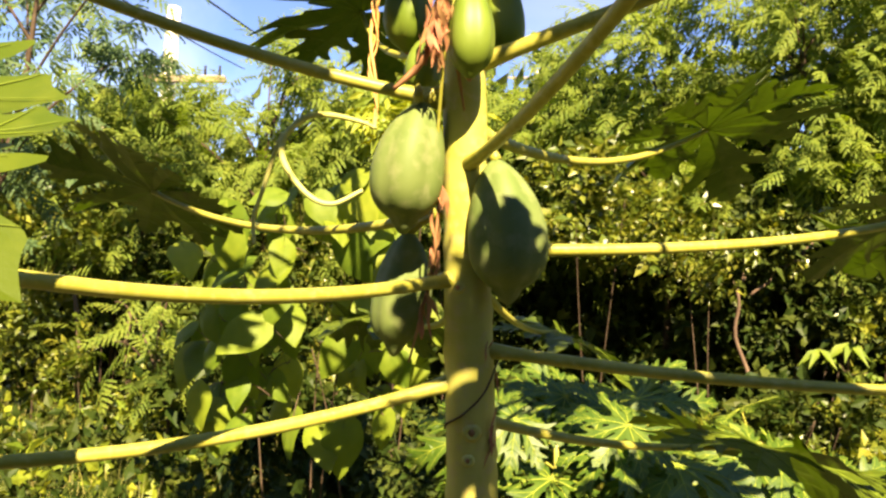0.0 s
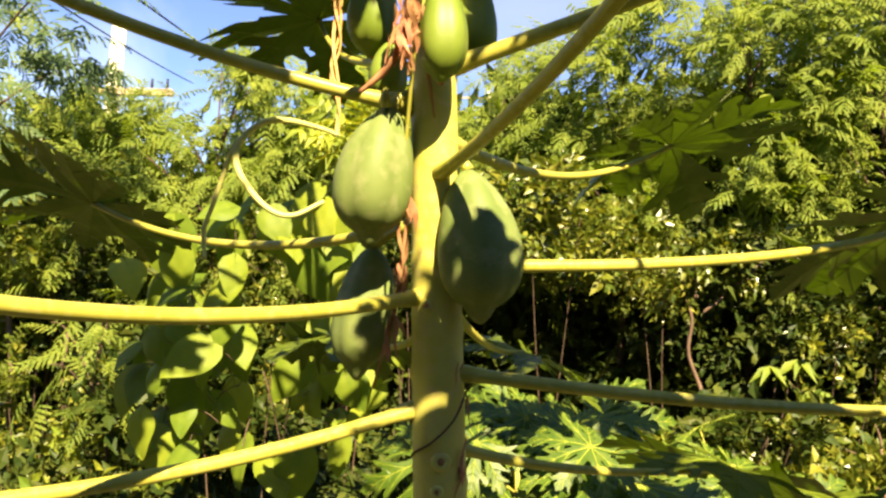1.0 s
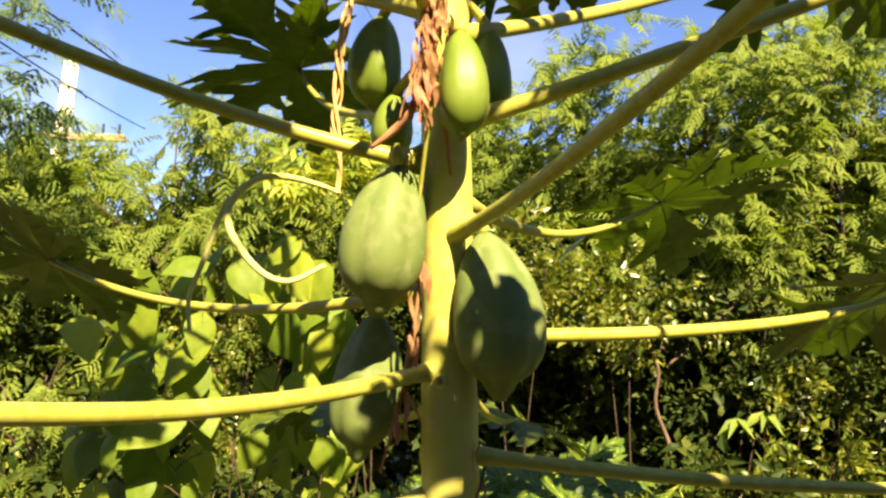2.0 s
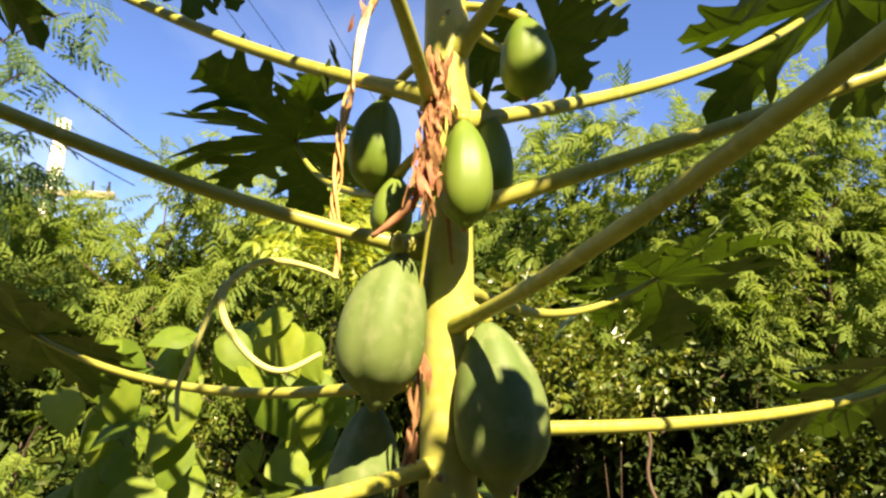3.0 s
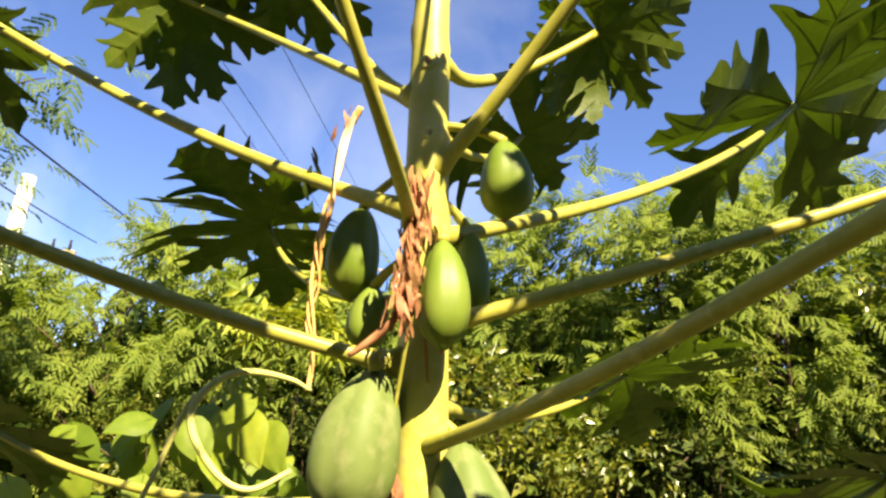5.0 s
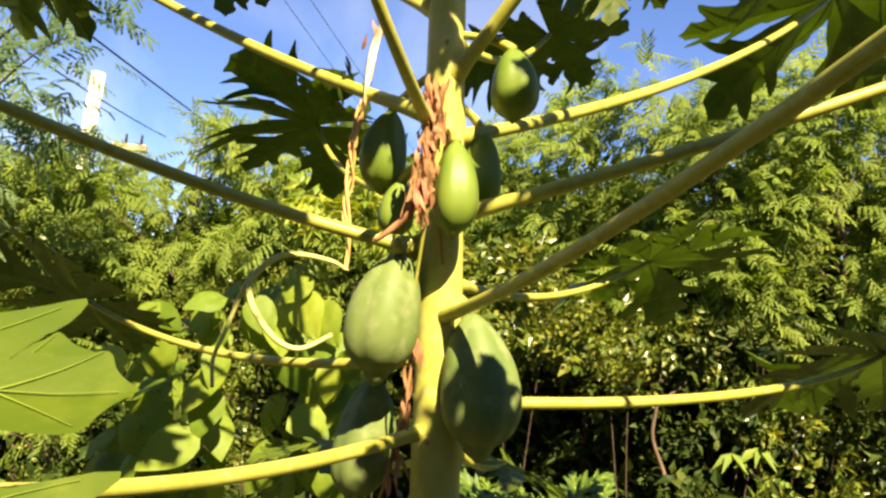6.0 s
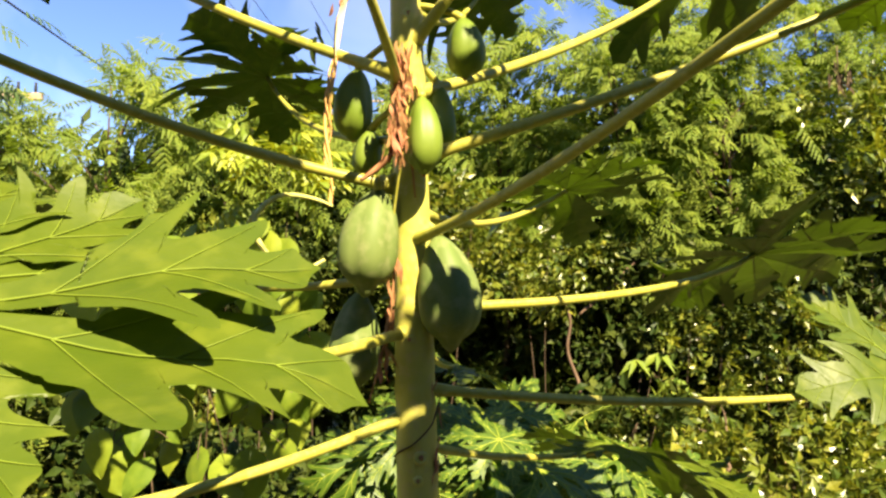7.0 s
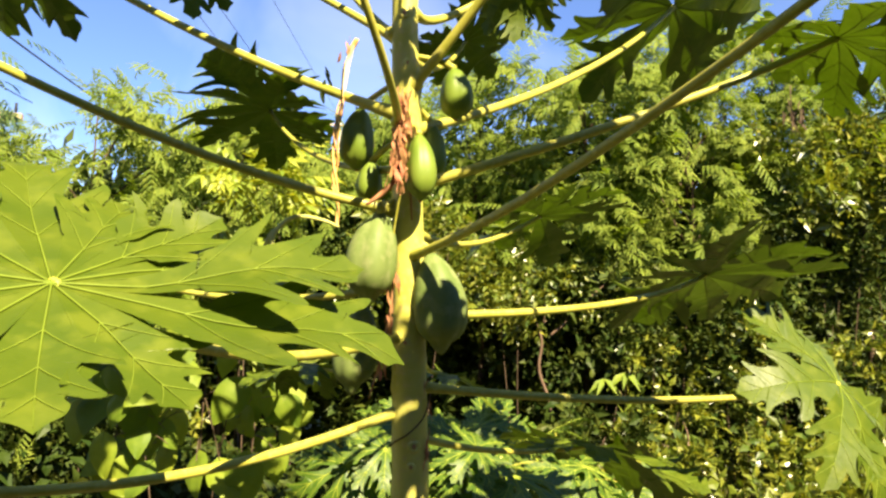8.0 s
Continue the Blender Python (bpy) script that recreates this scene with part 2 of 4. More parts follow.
# ---- leaf templates ----
def papaya_leaf(size, seed, lobes=9, droop=0.5, fold=0.25, across=2, ripple=0.02, joined=0.36, slim=1.2, rib=0.8, basal=1.0, cup=0.0, loose=0.16, angles=None, lengths=None):
    """Blade and veins of a palmate leaf: deeply cut lobes with rounded bays between pointed side lobes, each lobe hanging at its own slant.
    x: the middle lobe's way, z: the upper side."""
    rs = np.random.RandomState(seed)
    step = 304.0 / (lobes - 1)
    fan = [radians(a) for a in angles] if angles else [radians((k - (lobes - 1) / 2) * step + rs.uniform(-5, 5)) for k in range(lobes)]
    blade, veins = [], []

    def height(x, y, pitch, twist, off, w, side):
        r = np.hypot(x, y) / size
        free = np.clip((r - 0.22) / 0.5, 0, 1.6)
        return size * (-droop * 0.5 * r ** 2.2 + free * pitch + ripple * np.sin(off + 9 * r) * free + twist * free * side * w) + fold * w * size * 0.8 + cup * np.maximum(0, -x - 0.02)

    for k in range(lobes):
        q = k - (lobes - 1) / 2
        ang = fan[k]
        l = size * lengths[k] if lengths else size * (1.0, 0.99, 0.95, 0.87, 0.72)[min(4, int(abs(q) + 0.01))] * rs.uniform(0.92, 1.08) * (basal if k in (0, lobes - 1) else 1.0)
        pitch, twist, off = rs.normal(0, loose) * 0.5, rs.normal(0, loose) * 2.0, rs.uniform(0, 6)
        web = joined * size * min(1.0, l / size + 0.15)
        swing = rs.uniform(-0.10, 0.10)
        for side in (-1, 1):
            beside = k + side
            half = abs(fan[beside] - ang) / 2 if 0 <= beside < lobes else radians(step / 2)
            ww = web * math.tan(half + radians(1))
            j = lambda v, a=0.14: v * (1 + rs.uniform(-a, a))
            s0, s1, s2, s3 = j(0.50, 0.05), j(0.70, 0.04), j(0.87, 0.03), 0.955
            n1, n2 = s1 - 0.085, s2 - 0.075
            out = [(0.0, 0.0, 0.0), (web * 0.5 / l, ww * 0.5 / l, web * 0.5 / l), (web / l, ww / l, web / l), (web / l + 0.035, ww / l * 0.93, web / l + 0.03),
                   (0.43, j(0.115), 0.41), (s0, j(0.15), 0.44), (s0 + 0.05, j(0.185), 0.46), (s1 - 0.06, j(0.235), 0.49), (s1 + 0.015, j(0.275), 0.515), (s1 - 0.0, j(0.215), 0.545), (n1 + 0.015, j(0.150), 0.58), (n1 + 0.03, j(0.118), 0.605),
                   (n1 + 0.08, j(0.115), 0.65), (s2 - 0.08, j(0.15), 0.69), (s2 + 0.01, j(0.185), 0.715), (s2 + 0.0, j(0.14), 0.745), (n2 + 0.025, j(0.095), 0.785), (n2 + 0.05, j(0.078), 0.815),
                   (n2 + 0.095, j(0.085), 0.85), (s3 - 0.02, j(0.085), 0.885), (s3 + 0.0, j(0.055), 0.92), (0.97, 0.03, 0.955), (1.0, 0.0, 1.0)]
            o = np.array(out)
            o[3:, 1] *= slim
            o = spline(o, 3)
            o[:, 1] = np.maximum(o[:, 1], 0)

            def placed(s, w):
                bend = swing * np.clip(s / l - 0.3, 0, 1) ** 2 * l
                y = side * w + bend
                X, Y = s * math.cos(ang) - y * math.sin(ang), s * math.sin(ang) + y * math.cos(ang)
                return np.stack([X, Y, height(X, Y, pitch, twist, off, w / size, side)], 1)
            rows = [placed((o[:, 2] * (1 - a / across) + o[:, 0] * a / across) * l, o[:, 1] * a / across * l) for a in range(across + 1)]
            n = len(o)
            blade.append((np.concatenate(rows), [(a * n + i, a * n + i + 1, (a + 1) * n + i + 1, (a + 1) * n + i) for a in range(across) for i in range(n - 1)]))
            for (tip, wid, root) in ((s1, 0.27, 0.36), (s2, 0.19, 0.60), (0.94, 0.09, 0.80)):
                t = np.linspace(0, 0.92, 6)
                p = placed((root + (tip - root) * t) * l, wid * slim * t * l * (0.75 + 0.25 * t)) + np.array([0, 0, 0.0022 * size])
                veins.append(tube(p, (0.0045 * size * rib, 0.0015 * size * rib), 4, False))
        p = placed(np.linspace(0.0, 0.97, 12) * l, np.zeros(12)) + np.array([0, 0, 0.0035 * size])
        veins.append(tube(p, (0.0085 * size * rib, 0.005 * size * rib, 0.0014 * size * rib), 4, False))
    return merged(blade), merged(veins)


def plume_frond(seed, pairs=7, length=0.40):
    """A twice-pinnate leaf: each side branch is a narrow drooping comb of leaflets, folded along its middle, with notched edges."""
    rs = np.random.RandomState(seed)
    pieces = []
    for i in range(pairs):
        u = 0.16 + 0.84 * i / (pairs - 1)
        root = np.array([u * length, 0, -0.28 * length * u ** 2])
        for side in (-1, 1):
            a = radians(64 - 34 * u + rs.uniform(-8, 8))
            l = 0.150 * (1 - 0.45 * abs(u - 0.45)) * rs.uniform(0.8, 1.15)
            t = basis((math.cos(a), side * math.sin(a), -0.28 + rs.uniform(-0.2, 0.12)), (0.1, 0, 1))
            v, f = [], []
            teeth = 3
            for k in range(teeth):
                x0, x1 = k / teeth, (k + 0.92) / teeth
                w = (0.0125, 0.0150, 0.0095)[k]
                z0, z1 = -0.3 * x0 ** 2 * l, -0.3 * x1 ** 2 * l
                for sg in (-1, 1):
                    m = len(v)
                    v += [(x0 * l, 0, z0), (x0 * l + 0.25 * w, sg * w * 0.9, z0 - 0.25 * w), (x1 * l + 0.35 * w, sg * w, z1 - 0.3 * w), (x1 * l, 0, z1)]
                    f.append((m, m + 1, m + 2, m + 3) if sg < 0 else (m + 3, m + 2, m + 1, m))
            pieces.append((np.array(v) @ t.T + root, f))
    return merged(pieces)


def oval_leaf(l, w, curl=0.25, fold=0.3, plain=False):
    """A small pointed leaf, folded along its midrib: four quads, or one bent pair for leaves deep in the thicket."""
    if plain:
        return np.array([(0, 0, 0), (0.45 * l, w / 2, -0.06 * l), (l, 0, -curl * l), (0.45 * l, -w / 2, -0.06 * l)], float), np.array([(0, 1, 2, 3)])
    xs = (0, 0.42, 1.0)
    ws = (0.06, 1.0, 0.03)
    v = []
    for x, k in zip(xs, ws):
        z = -curl * l * x * x
        v += [(x * l, 0, z), (x * l, k * w / 2, z + fold * k * w / 2), (x * l, -k * w / 2, z + fold * k * w / 2)]
    f = []
    for i in range(2):
        a = 3 * i
        f += [(a, a + 3, a + 4, a + 1), (a, a + 2, a + 5, a + 3)]
    return np.array(v, float), np.array(f)


def sprig(seed, n=8, length=0.18, l=0.064, w=0.034, plain=False):
    """A twig end with alternate oval leaves."""
    rs = np.random.RandomState(seed)
    leaf = oval_leaf(1, w / l, plain=plain)
    pieces = [] if plain else [tube(np.stack([np.linspace(0, length, 3), np.zeros(3), 0.1 * length * np.sin(np.linspace(0, 2, 3))], 1), (0.002, 0.001), 3, False)]
    for i in range(n):
        a = radians(137.5 * i + rs.uniform(-25, 25))
        axis = np.array([0.55, math.cos(a), math.sin(a) * 0.8])
        t = basis(axis, np.array([-0.3, 0, 1.0]) + rs.uniform(-0.5, 0.5, 3))
        v = leaf[0] @ t.T * l * rs.uniform(0.7, 1.2) + np.array([length * (0.12 + 0.88 * i / (n - 1)), 0, 0])
        pieces.append((v, leaf[1]))
    return merged(pieces)


def pinnate(seed, pairs=8, length=0.3, l=0.07, w=0.026):
    """A once-pinnate leaf with drooping leaflets."""
    rs = np.random.RandomState(seed)
    leaf = oval_leaf(1, w / l, 0.35)
    t = np.linspace(0, 1, 6)
    pieces = [tube(np.stack([t * length, 0 * t, -0.3 * length * t ** 2], 1), (0.0025, 0.001), 4, False)]
    for i in range(pairs):
        u = 0.15 + 0.85 * i / (pairs - 1)
        for side in (-1, 1):
            d = basis((0.5, side, -0.35 + rs.uniform(-0.2, 0.2)), (0.1, 0, 1))
            pieces.append((leaf[0] @ d.T * l * rs.uniform(0.85, 1.1) * (1 - 0.3 * abs(u - 0.5)) + np.array([u * length, 0, -0.3 * length * u * u]), leaf[1]))
    pieces.append((leaf[0] @ basis((1, 0, -0.6), (0, 0, 1)).T * l + np.array([length, 0, -0.3 * length]), leaf[1]))
    return merged(pieces)


def heart_leaf(l, seed):
    """A broad heart-shaped leaf with a sunken midrib and a drooping point. The stalk's end is at the origin, x runs to the point."""
    rs = np.random.RandomState(seed)
    n, across = 12, 4
    u = np.linspace(0, 1, n)
    half = 0.47 * np.sin(np.clip(u, 0, 1) ** 0.62 * math.pi) ** 0.75 * (1 - 0.25 * u) + 0.012 * (1 - u)
    start = -0.16 * (1 - u) ** 6
    rows = []
    for a in range(-across, across + 1):
        f = a / across
        x = u + start * abs(f) ** 1.5 * 2 - 0.06 * abs(f) * (1 - u)
        y = half * f
        z = -0.30 * u ** 2 + 0.16 * abs(y) - 0.55 * y ** 2 + 0.02 * np.sin(9 * u + 5 * f + seed) * abs(f)
        rows.append(np.stack([x, y, z], 1) * l)
    v = np.concatenate(rows)
    f = [(a * n + i, a * n + i + 1, (a + 1) * n + i + 1, (a + 1) * n + i) for a in range(2 * across) for i in range(n - 1)]
    return v, np.array(f)


# ---- ground ----
def ground_sheet():
    xs = np.concatenate([[-3000, -600, -120, -40], np.linspace(-14, 14, 113), [40, 120, 600, 3000]])
    ys = np.concatenate([[-3000, -600, -120, -30], np.linspace(-8, 20, 113), [50, 150, 700, 3000]])
    X, Y = np.meshgrid(xs, ys)
    Z = np.zeros_like(X)
    for i in range(X.shape[0]):
        for j in range(X.shape[1]):
            if abs(X[i, j]) < 20 and abs(Y[i, j]) < 25:
                p = Vector((X[i, j], Y[i, j], 0))
                Z[i, j] = 0.10 * noise.noise(p * 0.45) + 0.035 * noise.noise(p * 2.3)
    n = len(xs)
    f = [(i * n + j, i * n + j + 1, (i + 1) * n + j + 1, (i + 1) * n + j) for i in range(len(ys) - 1) for j in range(n - 1)]
    return np.stack([X.ravel(), Y.ravel(), Z.ravel()], 1), np.array(f)


ground = part("ground", ground_sheet(), M["soil"], None)
tagged(ground, "brown garden soil with dry litter and weeds", "ground", kind="structure")


def lie(x, y):
    p = Vector((x, y, 0))
    return 0.10 * noise.noise(p * 0.45) + 0.035 * noise.noise(p * 2.3)


# ---- plain unseen walls added behind and beside the camera to block sky light ----
def blocking_wall(name, x0, x1, y0, y1, h, label):
    w = bmesh.new()
    bmesh.ops.create_cube(w, size=1, matrix=Matrix.Translation(((x0 + x1) / 2, (y0 + y1) / 2, h / 2 - 0.2)) @ Matrix.Diagonal((x1 - x0, y1 - y0, h, 1)))
    bmesh.ops.bevel(w, geom=w.edges[:], offset=0.03, segments=1, affect="EDGES")
    me = bpy.data.meshes.new(name)
    w.to_mesh(me)
    tagged(part(name, me, M["wall"], None, smooth=False), label, "wall", kind="structure")


blocking_wall("wall_south", -7.5, 9.5, -5.3, -5.0, 5.9, "plain weathered grey-brown wall, added unseen to block sky light")
blocking_wall("wall_west", -7.8, -7.5, -5.3, 3.0, 5.2, "plain weathered grey-brown side wall, added unseen to block sky light")
blocking_wall("wall_east", 9.5, 9.8, -5.3, 5.0, 5.2, "plain weathered grey-brown side wall, added unseen to block sky light")

# ---- the papaya tree ----
def axis_at(z):
    zs = (0, 0.6, 1.24, 1.535, 1.8, 2.31, 2.6, 3.0)
    return np.array([np.interp(z, zs, (0.115, 0.10, 0.07, 0.056, 0.045, 0.02, 0.008, 0.0)), np.interp(z, zs, (1.63, 1.575, 1.50, 1.455, 1.42, 1.365, 1.345, 1.33)), z])


tree = thing("papaya_tree", (0.115, 1.63, lie(0.115, 1.63)), "leaning papaya tree with hanging unripe green fruit and long yellow-green stalks", "papaya tree")


def tree_part(name, geo, mat, parent=None, label="", smooth=True):
    """A part of the tree, given in the world's coordinates."""
    return part(name, (np.asarray(geo[0], float) - np.array(tree.location), geo[1]), mat, parent or tree, label, smooth)


def trunk_geo():
    zs = np.linspace(-0.05, 3.02, 150)
    n = 28
    scars = []
    rs = np.random.RandomState(4)
    for i in range(46):
        scars.append((0.15 + i * 0.061 + rs.uniform(-0.01, 0.01), math.radians(137.5 * i + 40), rs.uniform(0.8, 1.2)))
    rows = []
    for z in zs:
        c = axis_at(max(z, 0))
        c[2] = z
        r = np.interp(z, (0, 0.3, 1.2, 1.6, 2.0, 2.5, 2.9, 3.02), (0.075, 0.062, 0.052, 0.047, 0.0425, 0.036, 0.028, 0.012))
        a = np.arange(n) * 2 * math.pi / n
        k = np.full(n, r) * (1 + 0.02 * np.sin(3 * a + 2 * z))
        for sz, sa, sw in scars:
            da = np.abs((a - sa + math.pi) % (2 * math.pi) - math.pi)
            d2 = (da * r / (0.028 * sw)) ** 2 + ((z - sz) / 0.016) ** 2
            k += 0.0045 * np.exp(-(d2 - 1) ** 2 * 1.6) * (d2 < 6) - 0.002 * np.exp(-d2 * 2)
        rows.append(np.stack([c[0] + np.cos(a) * k, c[1] + np.sin(a) * k, np.full(n, z)], 1))
    v = np.concatenate(rows)
    f = [(i * n + j, i * n + (j + 1) % n, (i + 1) * n + (j + 1) % n, (i + 1) * n + j) for i in range(len(zs) - 1) for j in range(n)]
    return v, np.array(f)


tree_part("trunk", trunk_geo(), M["trunk"], label="yellow-green trunk with leaf scars")

# stalks: (start on the trunk, bend, end), radius at both ends, leaf (size, way of the middle lobe, upper side) or None
STALKS = [
    ((-0.016, 1.385, 2.238), (-0.493, 1.782, 2.498), (-1.059, 1.798, 2.80), 0.019, (0.48, (-0.9, 0.05, 0.1), (-0.1, 0.35, 0.9)), (-1.27, 1.80, 2.90)),
    ((-0.033, 1.393, 1.968), (-0.44, 1.348, 2.028), (-0.838, 0.966, 2.144), 0.017, (0.46, (-0.7, -0.6, -0.2), (-0.2, -0.3, 0.9)), (-1.2, 0.62, 2.25)),
    ((0.022, 1.424, 1.616), (-0.361, 0.878, 1.513), (-0.505, 0.385, 1.682), 0.0165, None, None),
    ((0.021, 1.469, 1.407), (-0.414, 1.178, 1.278), (-0.723, 0.846, 1.347), 0.0165, (0.30, (-0.7, -0.6, -0.35), (-0.3, -0.2, 0.9)), (-1.0, 0.62, 1.42)),
    ((0.013, 1.454, 1.754), (-0.535, 1.933, 1.663), (-1.0, 2.12, 1.856), 0.0155, (0.37, (-0.85, 0.35, 0.0), (-0.05, 0.45, 0.88)), None),
    ((0.079, 1.385, 2.04), (0.803, 1.222, 2.263), (1.221, 1.173, 2.475), 0.019, (0.36, (0.8, -0.45, -0.35), (0.2, -0.1, 0.95)), None),
    ((0.048, 1.391, 1.836), (0.244, 1.018, 1.895), (0.458, 0.322, 2.095), 0.0155, (0.45, (0.6, -0.75, 0.1), (0.05, 0.1, 1.0)), (0.565, -0.03, 2.235)),
    ((0.07, 1.42, 1.903), (0.39, 2.232, 1.921), (0.734, 2.381, 2.136), 0.016, (0.43, (0.8, 0.5, 0.0), (0.0, 0.32, 0.95)), None),
    ((0.09, 1.44, 1.677), (0.823, 1.593, 1.696), (1.245, 1.94, 1.86), 0.0165, (0.50, (0.9, 0.3, -0.1), (0.08, 0.32, 0.94)), None),
    ((0.089, 1.455, 1.479), (0.907, 1.439, 1.398), (1.50, 1.578, 1.48), 0.0165, (0.40, (0.30, -0.40, -0.8), (0.48, -0.66, 0.55)), None),
    ((0.103, 1.494, 1.333), (0.374, 1.695, 1.232), (0.757, 1.885, 1.24), 0.0145, (0.42, (0.85, 0.05, -0.25), (0.2, 0.10, 0.95)), None),
    ((0.065, 1.398, 2.198), (0.782, 1.85, 2.541), (1.287, 2.199, 3.063), 0.0185, (0.62, (0.57, 0.82, -0.10), (-0.05, 0.62, 0.75)), None),
    ((0.04, 1.345, 2.306), (0.192, 1.228, 2.488), (0.309, 1.056, 2.654), 0.019, (0.32, (0.8, -0.5, 0.0), (0.1, 0.1, 0.95)), (0.62, 0.52, 3.05)),
    ((-0.005, 1.342, 2.201), (-0.021, 1.093, 2.149), (-0.117, 0.938, 2.323), 0.0155, (0.31, (-0.4, -0.9, -0.1), (0.0, 0.0, 1.0)), (-0.42, 0.60, 2.64)),
    ((0.043, 1.352, 2.517), (0.10, 1.47, 2.50), (0.38, 1.50, 2.74), 0.0185, (0.20, (0.7, 0.3, -0.6), (0.1, 0.55, 0.75)), None),
    ((-0.023, 1.357, 2.457), (-0.05, 1.56, 2.56), (-0.218, 1.694, 2.831), 0.0165, (0.36, (-0.6, 0.6, 0.1), (-0.1, 0.3, 0.9)), (-0.42, 1.86, 3.15)),
    ((-0.016, 1.38, 2.452), (-0.353, 1.681, 2.767), (-0.698, 1.99, 3.07), 0.015, (0.30, (-0.7, 0.1, -0.7), (-0.25, 0.6, 0.6)), None),
    ((0.008, 1.421, 2.083), (-0.257, 1.972, 2.179), (-0.43, 2.40, 2.535), 0.014, (0.45, (-0.95, 0.2, 0.0), (0.0, 0.25, 0.97)), None),
    ((0.03, 1.38, 2.40), (0.16, 1.65, 2.42), (0.30, 1.93, 2.70), 0.014, (0.34, (0.5, 0.75, 0.0), (0.0, 0.6, 0.78)), None),
    # next eight: unseen crown stalks added so their leaves shade trunk, fruit and stalks
    ((0.0, 1.33, 2.78), (0.5, 0.9, 3.15), (0.92, 0.26, 2.60), 0.016, (0.42, (0.7, -0.7, -0.1), (0.0, 0.0, 1.0)), None),
    ((0.0, 1.33, 2.85), (0.0, 0.85, 3.25), (-0.15, 0.20, 3.12), 0.015, (0.36, (0.1, -1.0, -0.1), (0.0, 0.0, 1.0)), None),
    ((0.03, 1.32, 2.74), (0.78, 0.95, 3.08), (0.49, 0.24, 2.60), 0.016, (0.34, (0.9, 0.45, -0.1), (0.0, 0.0, 1.0)), None),
    ((-0.02, 1.34, 2.80), (-0.38, 1.25, 3.15), (-0.66, 1.15, 2.98), 0.015, (0.50, (-0.8, -0.6, -0.1), (0.0, 0.0, 1.0)), None),
    ((0.02, 1.33, 2.90), (0.30, 1.30, 3.35), (0.53, 1.21, 3.42), 0.014, (0.45, (0.8, -0.4, 0.0), (0.0, 0.0, 1.0)), None),
    ((-0.01, 1.34, 2.92), (-0.10, 1.40, 3.30), (-0.14, 1.55, 3.46), 0.014, (0.50, (-0.3, 0.9, 0.0), (0.0, 0.0, 1.0)), None),
    ((0.02, 1.34, 2.88), (0.80, 1.40, 3.40), (1.48, 1.35, 3.30), 0.016, (0.38, (0.9, 0.3, 0.0), (0.0, 0.0, 1.0)), None),
    ((0.01, 1.32, 2.90), (0.08, 1.08, 3.12), (0.16, 0.80, 2.94), 0.008, (0.14, (0.3, -0.95, -0.1), (0.0, 0.0, 1.0)), None),
    ((0.03, 1.49, 1.56), (-0.05, 1.85, 1.46), (-0.22, 2.15, 1.50), 0.012, (0.26, (-0.8, 0.4, -0.1), (0.0, 0.2, 0.95)), None),
    ((0.08, 1.49, 1.60), (0.15, 1.8, 1.48), (0.26, 2.1, 1.48), 0.012, (0.24, (0.7, 0.4, -0.2), (0.0, -0.15, 0.95)), None),
]


def hang_leaf(stalk, star, spec, seed, **kw):
    size, way, up = spec
    blade, veins = papaya_leaf(size, seed, **kw)
    t = basis(way, up)
    for name, (v, f), mat, lab in (("leaf_blade", blade, M["papaya_leaf"], "lobed green blade"), ("venation", veins, M["papaya_vein"], "pale yellow ribs")):
        tree_part(name, (v @ t.T + np.array(star), f), mat, stalk, lab)


for i, (a, b, c, r, leaf, further) in enumerate(STALKS):
    line = bezier(a, b, c, 26)
    if further:
        g = np.array(further)
        end = line[-1]
        d = (line[-1] - line[-3])
        d = d / np.linalg.norm(d) * np.linalg.norm(g - end)
        line = np.vstack([line, bezier(end, end + d * 0.45, g, 12)[1:]])
    root = axis_at(a[2]) + np.array([0, 0, -0.012])
    line = np.vstack([root, line])
    n = len(line)
    s = np.linspace(0, 1, n)
    rad = r * 0.80 * (1.0 - 0.40 * s) + 0.010 * np.exp(-(s / 0.045) ** 2)
    rad[-1] *= 1.15
    stalk = tree_part("leaf_stalk", tube(line, rad, 12, wobble=0.015, seed=i), M["petiole"])
    if leaf:
        hang_leaf(stalk, line[-1], leaf, 100 + i, lobes=7 if i == 9 else 9, droop=0.12 if i in (4, 6, 7, 8, 11, 18) else 0.3 if i == 17 else 0.45, basal=1.3 if i == 11 else 1.0, joined=0.30 if i == 11 else 0.36)
    elif i == 2:
        hang_leaf(stalk, line[-1], (0.435, (-0.45, -0.89, -0.48), (0.197, -0.643, 1.0)), 77, lobes=12, across=6, droop=0.06, fold=0.22, joined=0.37, slim=1.12, rib=0.5, ripple=0.03, loose=0.12,
                  angles=(-160, -130, -98, -64, -30, 4, 38, 72, 107, 127, 151, 172), lengths=(0.6, 0.8, 0.9, 0.95, 1.0, 0.85, 0.62, 0.62, 0.99, 0.88, 0.84, 0.66))


